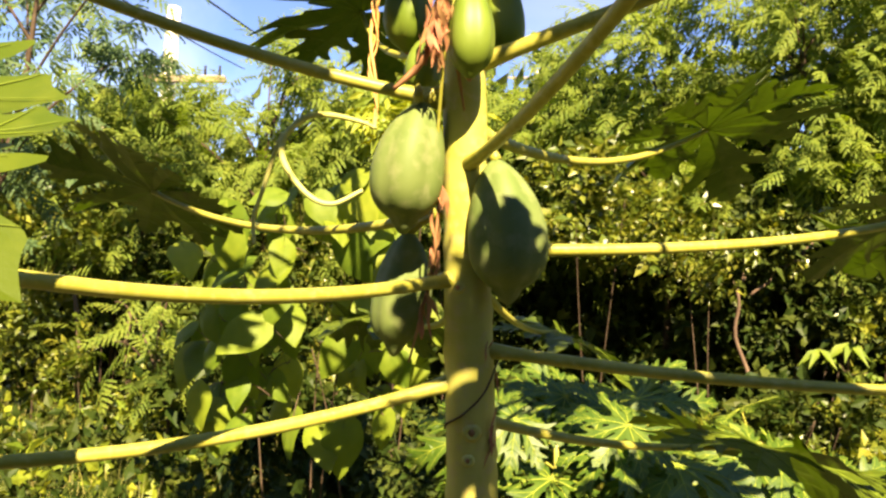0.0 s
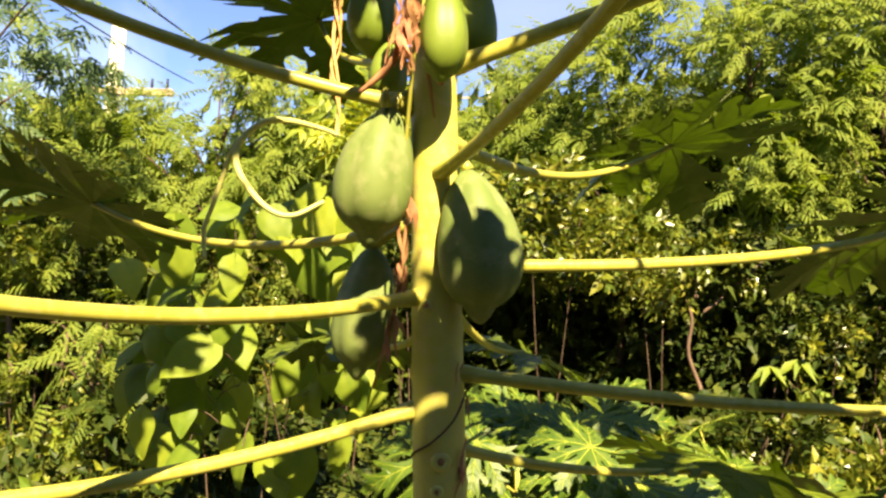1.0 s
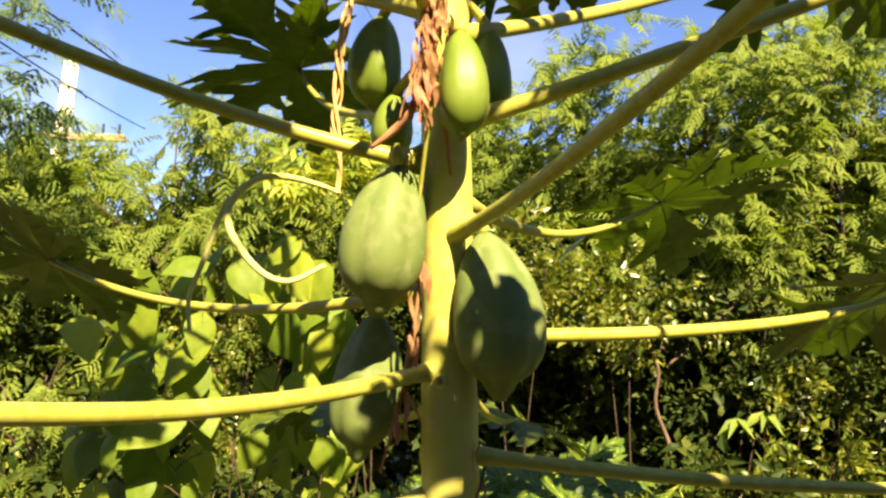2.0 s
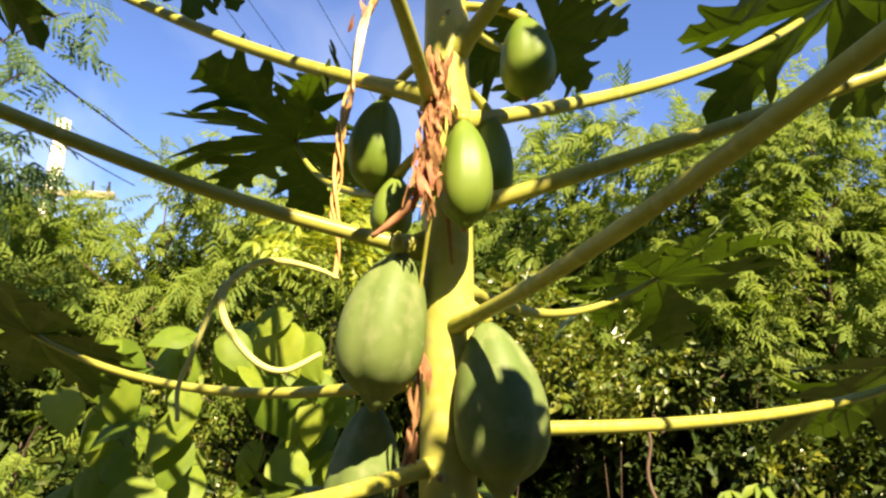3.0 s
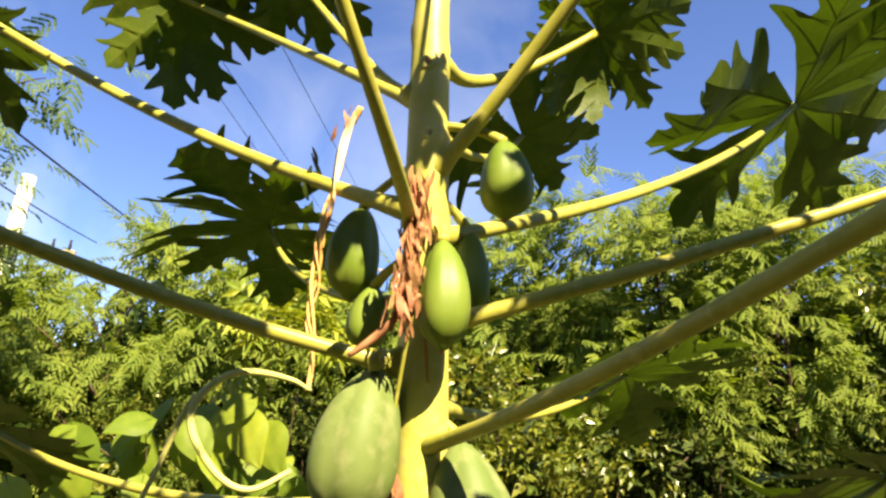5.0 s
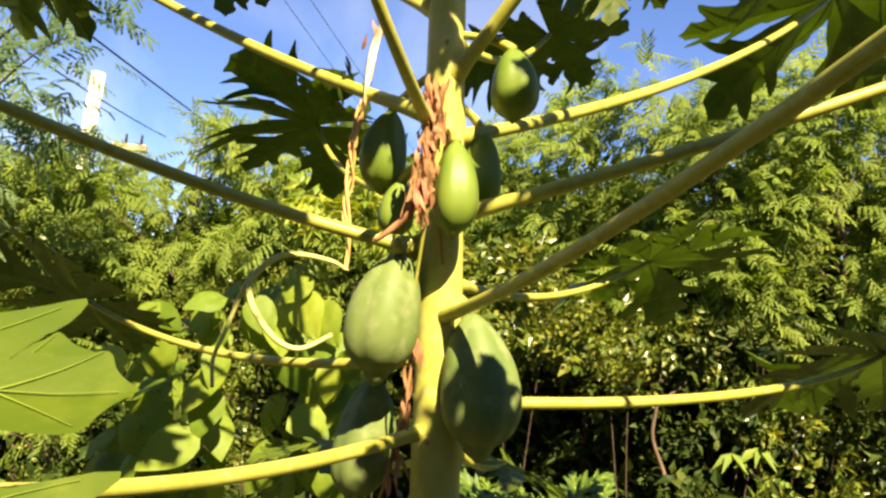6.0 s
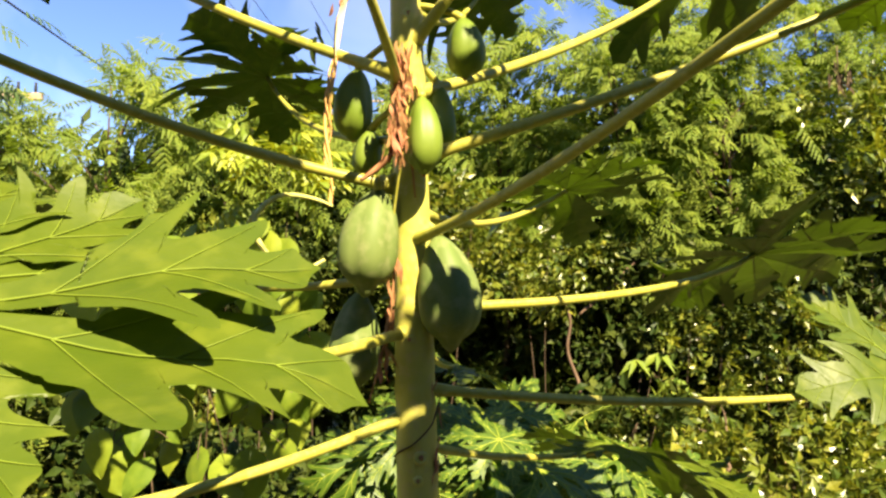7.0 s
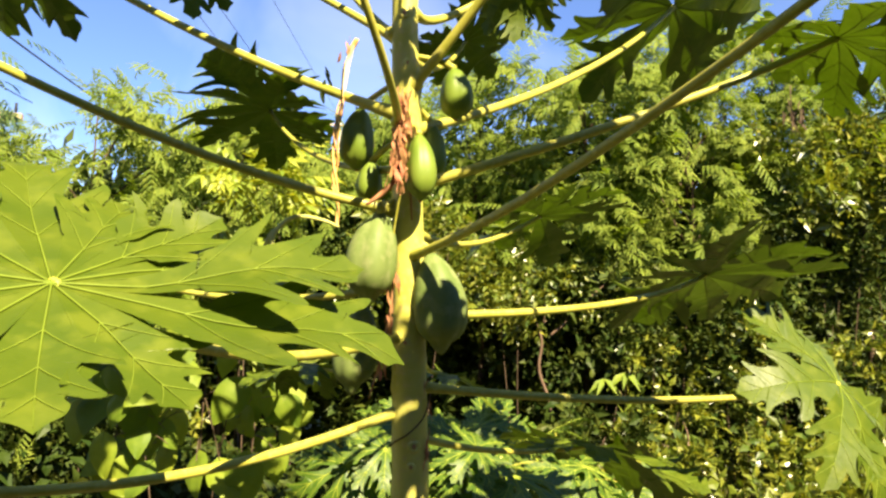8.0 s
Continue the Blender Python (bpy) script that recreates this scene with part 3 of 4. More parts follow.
def fruit_geo(length, radius, seed, ribs=0.11, nipple=0.03):
    """A papaya hanging down from the origin: five faint ribs, fuller below, a pointed end."""
    rs = np.random.RandomState(seed)
    n, m = 40, 30
    u = 0.5 - 0.5 * np.cos(np.linspace(0, math.pi, m))
    up, down = np.clip(1 - u / 0.62, 0, 1), np.clip((u - 0.62) / 0.38, 0, 1)
    prof = np.where(u < 0.62, (1 - up ** 2.0) ** 0.67, (1 - down ** 2.5) ** 0.52)
    prof = prof / prof.max()
    rows = []
    ph = rs.uniform(0, 6)
    for uu, p in zip(u, prof):
        a = np.arange(n) * 2 * math.pi / n
        k = radius * p * (1 + ribs * np.abs(np.cos(2.5 * a + ph)) - ribs * 0.5)
        if uu > 0.93:
            k = np.maximum(k, 0.010 * (1 - uu) / 0.07 + 0.002)
        z = -uu * length - (nipple * max(0, (uu - 0.972) / 0.028) ** 1.2)
        bend = 0.04 * length * math.sin(uu * 3)
        rows.append(np.stack([np.cos(a) * k + bend * math.cos(ph), np.sin(a) * k + bend * math.sin(ph), np.full(n, z)], 1))
    v = np.concatenate(rows)
    f = [(i * n + j, i * n + (j + 1) % n, (i + 1) * n + (j + 1) % n, (i + 1) * n + j) for i in range(m - 1) for j in range(n)]
    return v, np.array(f)


# fruit: centre, length, radius, lean (how the lower end swings out), material
FRUIT = [
    ((-0.054, 1.372, 1.838), 0.236, 0.068, (-0.10, 0.0), "fruit", "large pale green papaya"),
    ((0.117, 1.385, 1.722), 0.252, 0.074, (0.10, 0.0), "fruit", "large dark green papaya"),
    ((-0.090, 1.505, 1.594), 0.24, 0.062, (-0.08, 0.0), "fruit", "dark green papaya in shade"),
    ((-0.099, 1.520, 2.197), 0.18, 0.050, (-0.05, 0.05), "fruit_young", "small dark green papaya"),
    ((0.149, 1.312, 2.282), 0.135, 0.045, (0.05, 0.1), "fruit_young", "small round green papaya"),
    ((0.052, 1.285, 2.066), 0.175, 0.041, (0.03, -0.05), "fruit_young", "slim pale green papaya"),
    ((0.106, 1.420, 2.145), 0.16, 0.043, (0.05, 0.0), "fruit_young", "small dark green papaya"),
    ((-0.062, 1.50, 2.065), 0.12, 0.038, (-0.05, 0.05), "fruit_young", "small dark green papaya"),
]
for i, (c, length, radius, lean, mat, lab) in enumerate(FRUIT):
    v, f = fruit_geo(length, radius, 20 + i, nipple=0.10 * length if i < 3 else 0.05 * length)
    v = v + np.array([0, 0, length / 2])
    v[:, 0] -= v[:, 2] * lean[0]
    v[:, 1] -= v[:, 2] * lean[1]
    fr = tree_part("papaya", (v + np.array(c), f), M[mat], label=lab)
    top = np.array(c) + np.array([-lean[0] * length / 2, -lean[1] * length / 2, length / 2 - 0.004])
    hook = axis_at(top[2] + 0.05)
    way = top - hook
    mid = hook + way * 0.75 + np.array([0, 0, 0.02])
    tree_part("fruit_stem", tube(bezier(hook, mid, top, 10), (0.009, 0.008, 0.011), 8), M["petiole"], fr)
    tip = np.array(c) + np.array([lean[0] * length / 2, lean[1] * length / 2, -length / 2 - (0.07 if i < 3 else 0.03) * length])
    tree_part("blossom_scar", tube([tip + np.array([0, 0, 0.008]), tip, tip - np.array([0, 0, 0.006])], (0.006, 0.007, 0.003), 6), M["dry"], fr, "dry brown tip")


def crumpled(centre_line, count, spread, size, seed, wide=1.0, sway=0.25):
    """Withered petals: bent, twisted flakes hanging along a line."""
    rs = np.random.RandomState(seed)
    pieces = []
    for k in range(count):
        c = centre_line[rs.randint(len(centre_line))] + rs.normal(0, spread, 3) * np.array([1, 1, 0.6])
        l, w = size * rs.uniform(0.6, 1.4), size * rs.uniform(0.18, 0.34) * wide
        t = basis((rs.normal(0, sway), rs.normal(0, sway), -1), rs.normal(0, 1, 3))
        s = np.linspace(0, 1, 6)
        tw = rs.uniform(-2.5, 2.5) * s
        half = w * np.sin(0.3 + s * 2.6) / 2
        mid = np.stack([s * l, 0.3 * l * np.sin(s * 3 + k) * 0.3, 0.25 * l * np.cos(s * 4 + k) * 0.3], 1)
        off = np.stack([0 * s, np.cos(tw) * half, np.sin(tw) * half], 1)
        v = np.concatenate([mid - off, mid, mid + off + np.stack([0 * s, 0 * s, 0.2 * half], 1)]) @ t.T + c
        f = [(a * 6 + i, a * 6 + i + 1, (a + 1) * 6 + i + 1, (a + 1) * 6 + i) for a in range(2) for i in range(5)]
        pieces.append((v, f))
    return merged(pieces)


cl = spline([(0.006, 1.295, 2.275), (0.006, 1.288, 2.20), (0.0, 1.272, 2.12), (-0.012, 1.262, 2.03)], 8)
tagged(tree_part("dried_flower", crumpled(cl, 260, 0.0095, 0.036, 5, 0.85, 0.12), M["dry"], label="withered reddish-brown flower cluster"), kind="stuff")
tree_part("flower_stem", tube(spline([(0.02, 1.315, 2.27), (0.008, 1.30, 2.2), (0.004, 1.275, 2.1), (-0.008, 1.262, 2.02)]), (0.006, 0.004), 6), M["dry"])
tree_part("dried_stalk", tube(spline([(0.016, 1.262, 2.052), (-0.012, 1.262, 2.022), (-0.045, 1.285, 1.985), (-0.085, 1.30, 1.958)]), (0.004, 0.006, 0.004), 7, wobble=0.2), M["dry"], label="brown dried fruit stalk")
tree_part("dried_stalk", tube(spline([(0.022, 1.27, 2.055), (0.030, 1.30, 2.0), (0.042, 1.345, 1.93)]), (0.006, 0.004, 0.002), 6, wobble=0.2), M["dry"])
tree_part("green_stalk", tube(spline([(0.010, 1.275, 2.05), (0.002, 1.31, 1.98), (-0.006, 1.345, 1.90), (-0.008, 1.36, 1.85)]), (0.004, 0.003), 6), M["petiole"])
cl = spline([(0.002, 1.372, 1.83), (-0.004, 1.380, 1.72), (-0.012, 1.392, 1.62), (-0.03, 1.40, 1.54)], 8)
tagged(tree_part("dry_sheath", crumpled(cl, 26, 0.004, 0.06, 9, 0.5), M["dry"], label="papery reddish-tan strips"), kind="stuff")
tagged(tree_part("dry_sheath", crumpled(spline([(0.105, 1.43, 1.50), (0.112, 1.45, 1.38), (0.115, 1.46, 1.26)], 8), 12, 0.003, 0.05, 10, 0.5), M["dry"]), kind="stuff")
tree_part("dried_runner", tube(spline([(0.0, 1.37, 1.78), (-0.012, 1.385, 1.64), (-0.03, 1.40, 1.55), (-0.055, 1.42, 1.45)]), (0.003, 0.004, 0.002), 6, wobble=0.2), M["dry"])
tree_part("stalk_bud", tube([(-0.044, 1.345, 1.945), (-0.046, 1.340, 1.962), (-0.045, 1.338, 1.978)], (0.010, 0.009, 0.004), 8), M["petiole"], label="pale stub of a fallen fruit stalk")
for z, turn, size in ((1.318, -1.45, 0.016), (1.262, -1.62, 0.011), (1.60, -1.9, 0.011), (2.36, -1.5, 0.014), (2.50, -1.75, 0.014), (1.12, -1.3, 0.015)):
    c, out = axis_at(z), np.array([math.cos(turn), math.sin(turn), 0.0])
    r = float(np.interp(z, (1.2, 1.6, 2.0, 2.5), (0.052, 0.047, 0.0425, 0.036)))
    rim = [c + out * (r - 0.012), c + out * (r + 0.0005), c + out * (r + 0.0025), c + out * (r + 0.001)]
    scar = tree_part("leaf_scar", tube(rim, (size * 1.3, size * 1.15, size * 0.8, size * 0.45), 12), M["trunk"], label="raised scar of a fallen leaf")
    tree_part("scar_core", tube([c + out * (r - 0.004), c + out * (r + 0.0028)], (size * 0.5, size * 0.42), 10, wobble=0.12), M["dry"], scar, "brown corky centre")
tree_part("thin_vine", tube(spline([(0.118, 1.45, 1.46), (0.095, 1.42, 1.40), (0.055, 1.425, 1.355), (0.022, 1.455, 1.33), (0.012, 1.5, 1.31)]), 0.0022, 6), M["bark"], label="thin dark vine round the trunk")

# ---- the dry climber that hangs from a stalk, and the tendril ----
climber = thing("dead_climber", (-0.14, 1.478, 2.43), "dry straw-coloured twisted climber hanging from a papaya stalk", "vine")


def under(ob, name, geo, mat, label="", smooth=True):
    return part(name, (np.asarray(geo[0], float) - np.array(ob.location), geo[1]), mat, ob, label, smooth)


hang = spline([(-0.118, 1.46, 2.475), (-0.14, 1.478, 2.41), (-0.152, 1.48, 2.30), (-0.168, 1.475, 2.20), (-0.163, 1.47, 2.10), (-0.166, 1.465, 2.02), (-0.15, 1.46, 1.92)], 14)
for k, (amp, r) in enumerate(((0.009, 0.0042), (0.008, 0.0032), (0.006, 0.0024))):
    ph = np.linspace(0, 15 + 4 * k, len(hang)) + k * 2.1
    tw = hang + np.stack([np.cos(ph), np.sin(ph), 0 * ph], 1) * amp * np.linspace(0.5, 1.2, len(hang))[:, None]
    under(climber, "strand", tube(tw, (r, r, r * 0.6), 6, wobble=0.15, seed=k), M["straw"])
def ribbon(line, half, twist, seed):
    """A curled papery strip along a line: three corners across, rolled a little."""
    rs = np.random.RandomState(seed)
    n = len(line)
    t = np.linspace(0, 1, n)
    a = twist * t + rs.uniform(0, 1)
    h = half * np.sin(0.35 + 2.5 * t)
    off = np.stack([np.cos(a) * h, np.sin(a) * h, 0 * t], 1)
    back = np.stack([-np.sin(a) * h, np.cos(a) * h, 0 * t], 1) * 0.5
    v = np.concatenate([line - off, line + back, line + off])
    f = [(k * n + m, k * n + m + 1, (k + 1) * n + m + 1, (k + 1) * n + m) for k in range(2) for m in range(n - 1)]
    return v, np.array(f)


under(climber, "dry_bract", ribbon(spline([(-0.125, 1.452, 2.452), (-0.138, 1.462, 2.41), (-0.146, 1.466, 2.35), (-0.15, 1.468, 2.28)], 8), 0.0105, 0.7, 3), M["husk"], "bleached papery strip")
under(climber, "dry_bract", ribbon(spline([(-0.150, 1.466, 2.30), (-0.160, 1.466, 2.24), (-0.158, 1.466, 2.18)], 8), 0.006, 2.0, 4), M["straw"], "curled tan strip")
for k in range(3):
    under(climber, "dry_leaf", crumpled(spline([(-0.20, 1.50, 2.40), (-0.2, 1.5, 2.36)], 4), 1, 0.006, 0.05, 50 + k), M["shade_dark_leaf"], "withered leaf")
for k in range(6):
    under(climber, "dry_leaf", crumpled(spline([(-0.10, 1.45, 2.49), (-0.16, 1.47, 2.45)], 6), 1, 0.010, 0.035, 60 + k), M["dry"], "withered leaf")

loop = thing("vine_tendril", (-0.15, 1.46, 1.92), "curled yellow-green vine tendril hanging beside the fruit", "vine")
under(loop, "curl", tube(spline([(-0.15, 1.46, 1.92), (-0.19, 1.49, 1.94), (-0.25, 1.44, 1.942), (-0.29, 1.41, 1.925), (-0.325, 1.40, 1.88), (-0.318, 1.40, 1.83), (-0.27, 1.405, 1.772), (-0.22, 1.41, 1.756), (-0.165, 1.43, 1.787)]), (0.003, 0.0056, 0.0066, 0.0064, 0.0054, 0.004), 8), M["tendril"])
under(loop, "runner", tube(spline([(-0.325, 1.40, 1.895), (-0.345, 1.41, 1.855), (-0.37, 1.42, 1.78), (-0.39, 1.43, 1.725), (-0.385, 1.43, 1.67)]), (0.0052, 0.0046, 0.0038), 8), M["tendril"])


# ---- plants round the tree ----
FRONDS = [plume_frond(s) for s in range(4)]
SPRIGS = [sprig(s) for s in range(3)]
BIG_SPRIGS = [sprig(s + 9, 7, 0.22, 0.105, 0.056) for s in range(3)]
DEEP_SPRIGS = [sprig(s + 19, 7, 0.22, 0.115, 0.06, True) for s in range(3)]
PINNATE = [pinnate(s) for s in range(2)]
LONG_PINNATE = [pinnate(s + 5, 5, 0.26, 0.13, 0.05) for s in range(2)]


def spread_on(templates, places, axes, ups, sizes, rs):
    pick = rs.randint(0, len(templates), len(places))
    turns = turns_from(np.asarray(axes), np.asarray(ups))
    got = [scatter(t, np.asarray(places)[pick == i], turns[pick == i], np.asarray(sizes)[pick == i]) for i, t in enumerate(templates) if (pick == i).any()]
    return merged(got)


def feathery_tree(x, y, h, spread, seed, n=430, z0=1.2, size=0.74, label="feathery green leucaena tree with fine drooping leaves", lean=(0, 0), mat="feather", templates=None, limbs=12):
    """A slender tree: trunk, limbs, and a crown of clustered drooping fronds with gaps between the clusters."""
    rs = np.random.RandomState(seed)
    base = np.array([x, y, lie(x, y)])
    ob = thing("leucaena_tree", base, label, "tree", "feathery trees")
    top = np.array([lean[0], lean[1], h * 0.93])
    line = spline([(0, 0, -0.05), (rs.normal(0, 0.05), rs.normal(0, 0.05), h * 0.3), top * 0.62 + rs.normal(0, 0.05, 3), top], 8)
    part("trunk", tube(line, (0.030 * h / 4, 0.020 * h / 4, 0.006), 8, wobble=0.08, seed=seed), M["bark"], ob)
    hubs = []
    for k in range(limbs):
        u = (k + rs.uniform(0, 1)) / limbs
        z = z0 + (h - z0) * u
        start = line[min(len(line) - 2, int(max(0.12, (z - 0.35) / h) * (len(line) - 1)))]
        a = 2.4 * k + rs.uniform(-0.6, 0.6)
        reach = spread * (0.35 + 0.75 * math.sin(math.pi * (0.12 + 0.80 * u))) * rs.uniform(0.75, 1.1)
        out = np.array([math.cos(a), math.sin(a) * 0.8, 0])
        c = np.array([0, 0, z]) + top * np.array([u, u, 0]) + out * reach
        tw = bezier(start, start * 0.4 + c * 0.6 + np.array([0, 0, 0.25]), c, 12)
        part("limb", tube(tw, (0.012, 0.004), 5, False), M["bark"], ob)
        for i in (4, 6, 8, 9, 10, 11):
            hubs.append((tw[i] + rs.normal(0, 0.05, 3), out))
    pick = rs.randint(0, len(hubs), n)
    hp, ho = np.array([q[0] for q in hubs])[pick], np.array([q[1] for q in hubs])[pick]
    places = hp + rs.normal(0, 0.17, (n, 3))
    axes = ho * 0.7 + rs.normal(0, 0.45, (n, 3)) + np.array([-0.25, -0.35, -0.12])
    ups = np.array([0.1, -0.55, 0.9]) + rs.normal(0, 0.38, (n, 3))
    part("crown", spread_on(templates or FRONDS, places, axes, ups, size * rs.uniform(0.7, 1.25, n), rs), M[mat], ob, smooth=False)
    return ob


def shrub(x, y, z0, z1, rx, ry, n, seed, mat="small_leaf", templates=None, size=1.0, stems=2, label="dense shrub with small glossy green leaves", name="shrub", group="hedge shrubs", clump=14):
    """A bush: stems and a crown of leafy twig ends, clustered, on an uneven rounded form between the heights z0 and z1."""
    rs = np.random.RandomState(seed)
    base = np.array([x, y, lie(x, y)])
    ob = thing(name, base, label, "shrub", group)
    zc, rz = (z0 + z1) / 2, (z1 - z0) / 2
    for k in range(stems):
        a = rs.uniform(0, 6.28)
        foot = np.array([rs.normal(0, 0.06), rs.normal(0, 0.06), -0.04])
        end = np.array([math.cos(a) * rx * 0.5, math.sin(a) * ry * 0.5, zc + rz * rs.uniform(0.0, 0.6)])
        mid = (foot + end) / 2 + np.array([rs.normal(0, 0.08), rs.normal(0, 0.08), 0])
        part("stem", tube(bezier(foot, mid, end, 10), (0.005, 0.004, 0.002) if clump < 6 else (0.007, 0.005, 0.002), 5, wobble=0.1, seed=seed + k), M["bark"], ob)
    hubs = rs.normal(0, 1, (max(6, n // clump), 3))
    hubs /= np.linalg.norm(hubs, axis=1)[:, None]
    hubs *= rs.uniform(0.45, 1.0, len(hubs))[:, None]
    pick = rs.randint(0, len(hubs), n)
    p = hubs[pick] + rs.normal(0, 0.11, (n, 3))
    places = p * np.array([rx, ry, rz]) + np.array([0, 0, zc])
    places[:, 2] = np.maximum(places[:, 2], 0.02)
    axes = p + rs.normal(0, 0.55, (n, 3)) + np.array([0, -0.25, 0.15])
    ups = np.array([0, -0.4, 1.0]) + rs.normal(0, 0.4, (n, 3))
    part("foliage", spread_on(templates or SPRIGS, places, axes, ups, size * rs.uniform(0.7, 1.3, n), rs), M[mat], ob, smooth=False)
    return ob


# feathery trees of the hedge
for i, (x, y, h, s, n, z0) in enumerate(((0.3, 7.6, 4.3, 1.1, 800, 1.7), (1.5, 7.1, 4.9, 1.1, 950, 2.1), (2.6, 6.7, 5.0, 1.1, 1000, 2.4), (3.8, 6.6, 5.0, 1.15, 1000, 2.4), (5.2, 7.0, 5.6, 1.25, 850, 2.7), (4.4, 7.4, 5.7, 1.1, 900, 2.8), (6.3, 7.0, 5.7, 1.1, 700, 2.6),
                                         (-1.2, 7.4, 4.1, 1.1, 850, 1.7), (-2.5, 6.9, 4.1, 1.15, 900, 1.6), (-3.9, 6.6, 3.6, 1.15, 850, 1.5), (-5.4, 6.4, 4.9, 1.3, 700, 1.2))):
    feathery_tree(x, y, h, s, 300 + i, int(n * 0.92), z0)
feathery_tree(-3.75, 4.7, 5.0, 1.0, 331, 300, 2.4, 0.75, "leucaena tree with thin blue-green drooping leaves", (0.5, -0.2), mat="feather_cool")
feathery_tree(-2.5, 5.0, 1.5, 0.5, 333, 60, 0.8, 0.62, "low feathery leucaena seedling in the weeds", limbs=6)
# yellow-green tree behind the fruit
shrub(-0.72, 5.1, 2.35, 3.15, 0.34, 0.3, 80, 340, "yellow_leaf", LONG_PINNATE, 0.95, 3, "young tree with long drooping yellow-green leaflets", "young_tree", "", 6)

# hedge shrubs; those meant as shaded take the darkened leaf colour
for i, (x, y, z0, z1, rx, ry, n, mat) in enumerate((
        (0.75, 6.2, 1.75, 2.75, 0.75, 0.6, 360, "small_leaf"), (1.75, 6.3, 1.6, 2.6, 0.75, 0.6, 380, "small_leaf"), (2.55, 6.2, 0.9, 2.5, 0.75, 0.45, 380, "shade_dark_leaf"),
        (3.4, 6.1, 0.1, 2.5, 0.8, 0.5, 460, "shade_dark_leaf"), (4.3, 6.2, 0.2, 2.7, 0.8, 0.5, 440, "shade_dark_leaf"), (5.2, 6.2, 0.3, 3.2, 0.8, 0.6, 480, "shade_dark_leaf"), (6.1, 6.4, 0.2, 3.4, 0.8, 0.7, 420, "shade_dark_leaf"),
        (5.2, 6.0, 2.7, 4.0, 0.85, 0.5, 560, "small_leaf"), (6.1, 6.2, 2.9, 4.3, 0.8, 0.5, 280, "shade_dark_leaf"), (4.5, 6.3, 2.3, 3.3, 0.5, 0.4, 160, "shade_dark_leaf"),
        (2.2, 5.6, 0.05, 0.85, 0.7, 0.45, 240, "shade_dark_leaf"), (2.9, 5.2, 0.0, 0.55, 0.6, 0.4, 200, "small_leaf"), (4.0, 5.1, 0.0, 0.5, 0.8, 0.4, 220, "small_leaf"),
        (-0.4, 6.6, 1.7, 3.0, 0.8, 0.6, 330, "shade_dark_leaf"), (-1.6, 6.4, 0.6, 2.6, 0.85, 0.6, 420, "small_leaf"), (-2.6, 6.2, 0.3, 2.2, 0.8, 0.6, 400, "shade_dark_leaf"), (-3.5, 6.0, 0.9, 2.9, 0.8, 0.6, 380, "small_leaf"), (-4.6, 5.9, 0.4, 2.9, 0.8, 0.6, 380, "small_leaf"),
        (-1.9, 5.2, 0.0, 1.25, 0.55, 0.45, 330, "shade_dark_leaf"), (-1.1, 5.0, 0.0, 0.7, 0.8, 0.6, 330, "shade_dark_leaf"), (-0.1, 4.9, 0.0, 0.75, 0.8, 0.6, 330, "shade_dark_leaf"))):
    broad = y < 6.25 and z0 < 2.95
    shrub(x, y, z0, z1, rx, ry, int(n * 0.8) if broad else n, 400 + i, mat, BIG_SPRIGS if broad else SPRIGS, 1.05 if broad else 1.0, label="dense shrub with small glossy green leaves" if mat == "small_leaf" else "shrub with green leaves coloured darker to stand for shade")
# climbers that hang down the face of the hedge
rs_v = np.random.RandomState(91)
for i in range(26):
    x = 1.55 + 4.6 * (i + rs_v.uniform(0, 1)) / 26
    top = rs_v.uniform(0.7, 2.1) if x > 2.2 else rs_v.uniform(0.4, 0.9)
    shrub(float(x), float(rs_v.uniform(5.35, 5.85)), max(0.05, top - rs_v.uniform(0.5, 1.2)), float(top), 0.16, 0.13, int(rs_v.uniform(18, 36)), 600 + i, "small_leaf", BIG_SPRIGS, rs_v.uniform(0.7, 1.05), 1, "trailing climber with small sunlit yellow-green leaves", "climber", "climbers on the hedge", 5)
for i in range(12):
    x = -4.4 + 3.4 * (i + rs_v.uniform(0, 1)) / 12
    top = rs_v.uniform(0.5, 1.9)
    shrub(float(x), float(rs_v.uniform(5.3, 5.8)), max(0.05, top - rs_v.uniform(0.5, 1.0)), float(top), 0.2, 0.15, int(rs_v.uniform(22, 40)), 640 + i, "small_leaf", None, rs_v.uniform(0.9, 1.3), 1, "trailing climber with small sunlit yellow-green leaves", "climber", "climbers on the hedge", 5)

# undergrowth added to darken the hollows inside the hedge; shade is in its colour
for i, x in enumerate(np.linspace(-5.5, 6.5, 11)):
    shrub(float(x), 7.5 + 0.25 * math.sin(i * 2.7), 0.0, 2.6 + 0.3 * math.sin(i * 1.9), 0.85, 0.45, 330, 530 + i, "shade_dark_leaf", DEEP_SPRIGS, 1.4, 1, "broad-leaved undergrowth, coloured dark to stand for the hedge's inner shade", "undergrowth_shrub", "undergrowth inside the hedge")
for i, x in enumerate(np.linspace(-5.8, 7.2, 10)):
    shrub(float(x), 8.2, 0.0, 2.3, 0.9, 0.35, 150, 545 + i, "shade_dark_leaf", DEEP_SPRIGS, 2.4, 1, "broad-leaved undergrowth, coloured dark to stand for the hedge's inner shade", "undergrowth_shrub", "undergrowth inside the hedge")
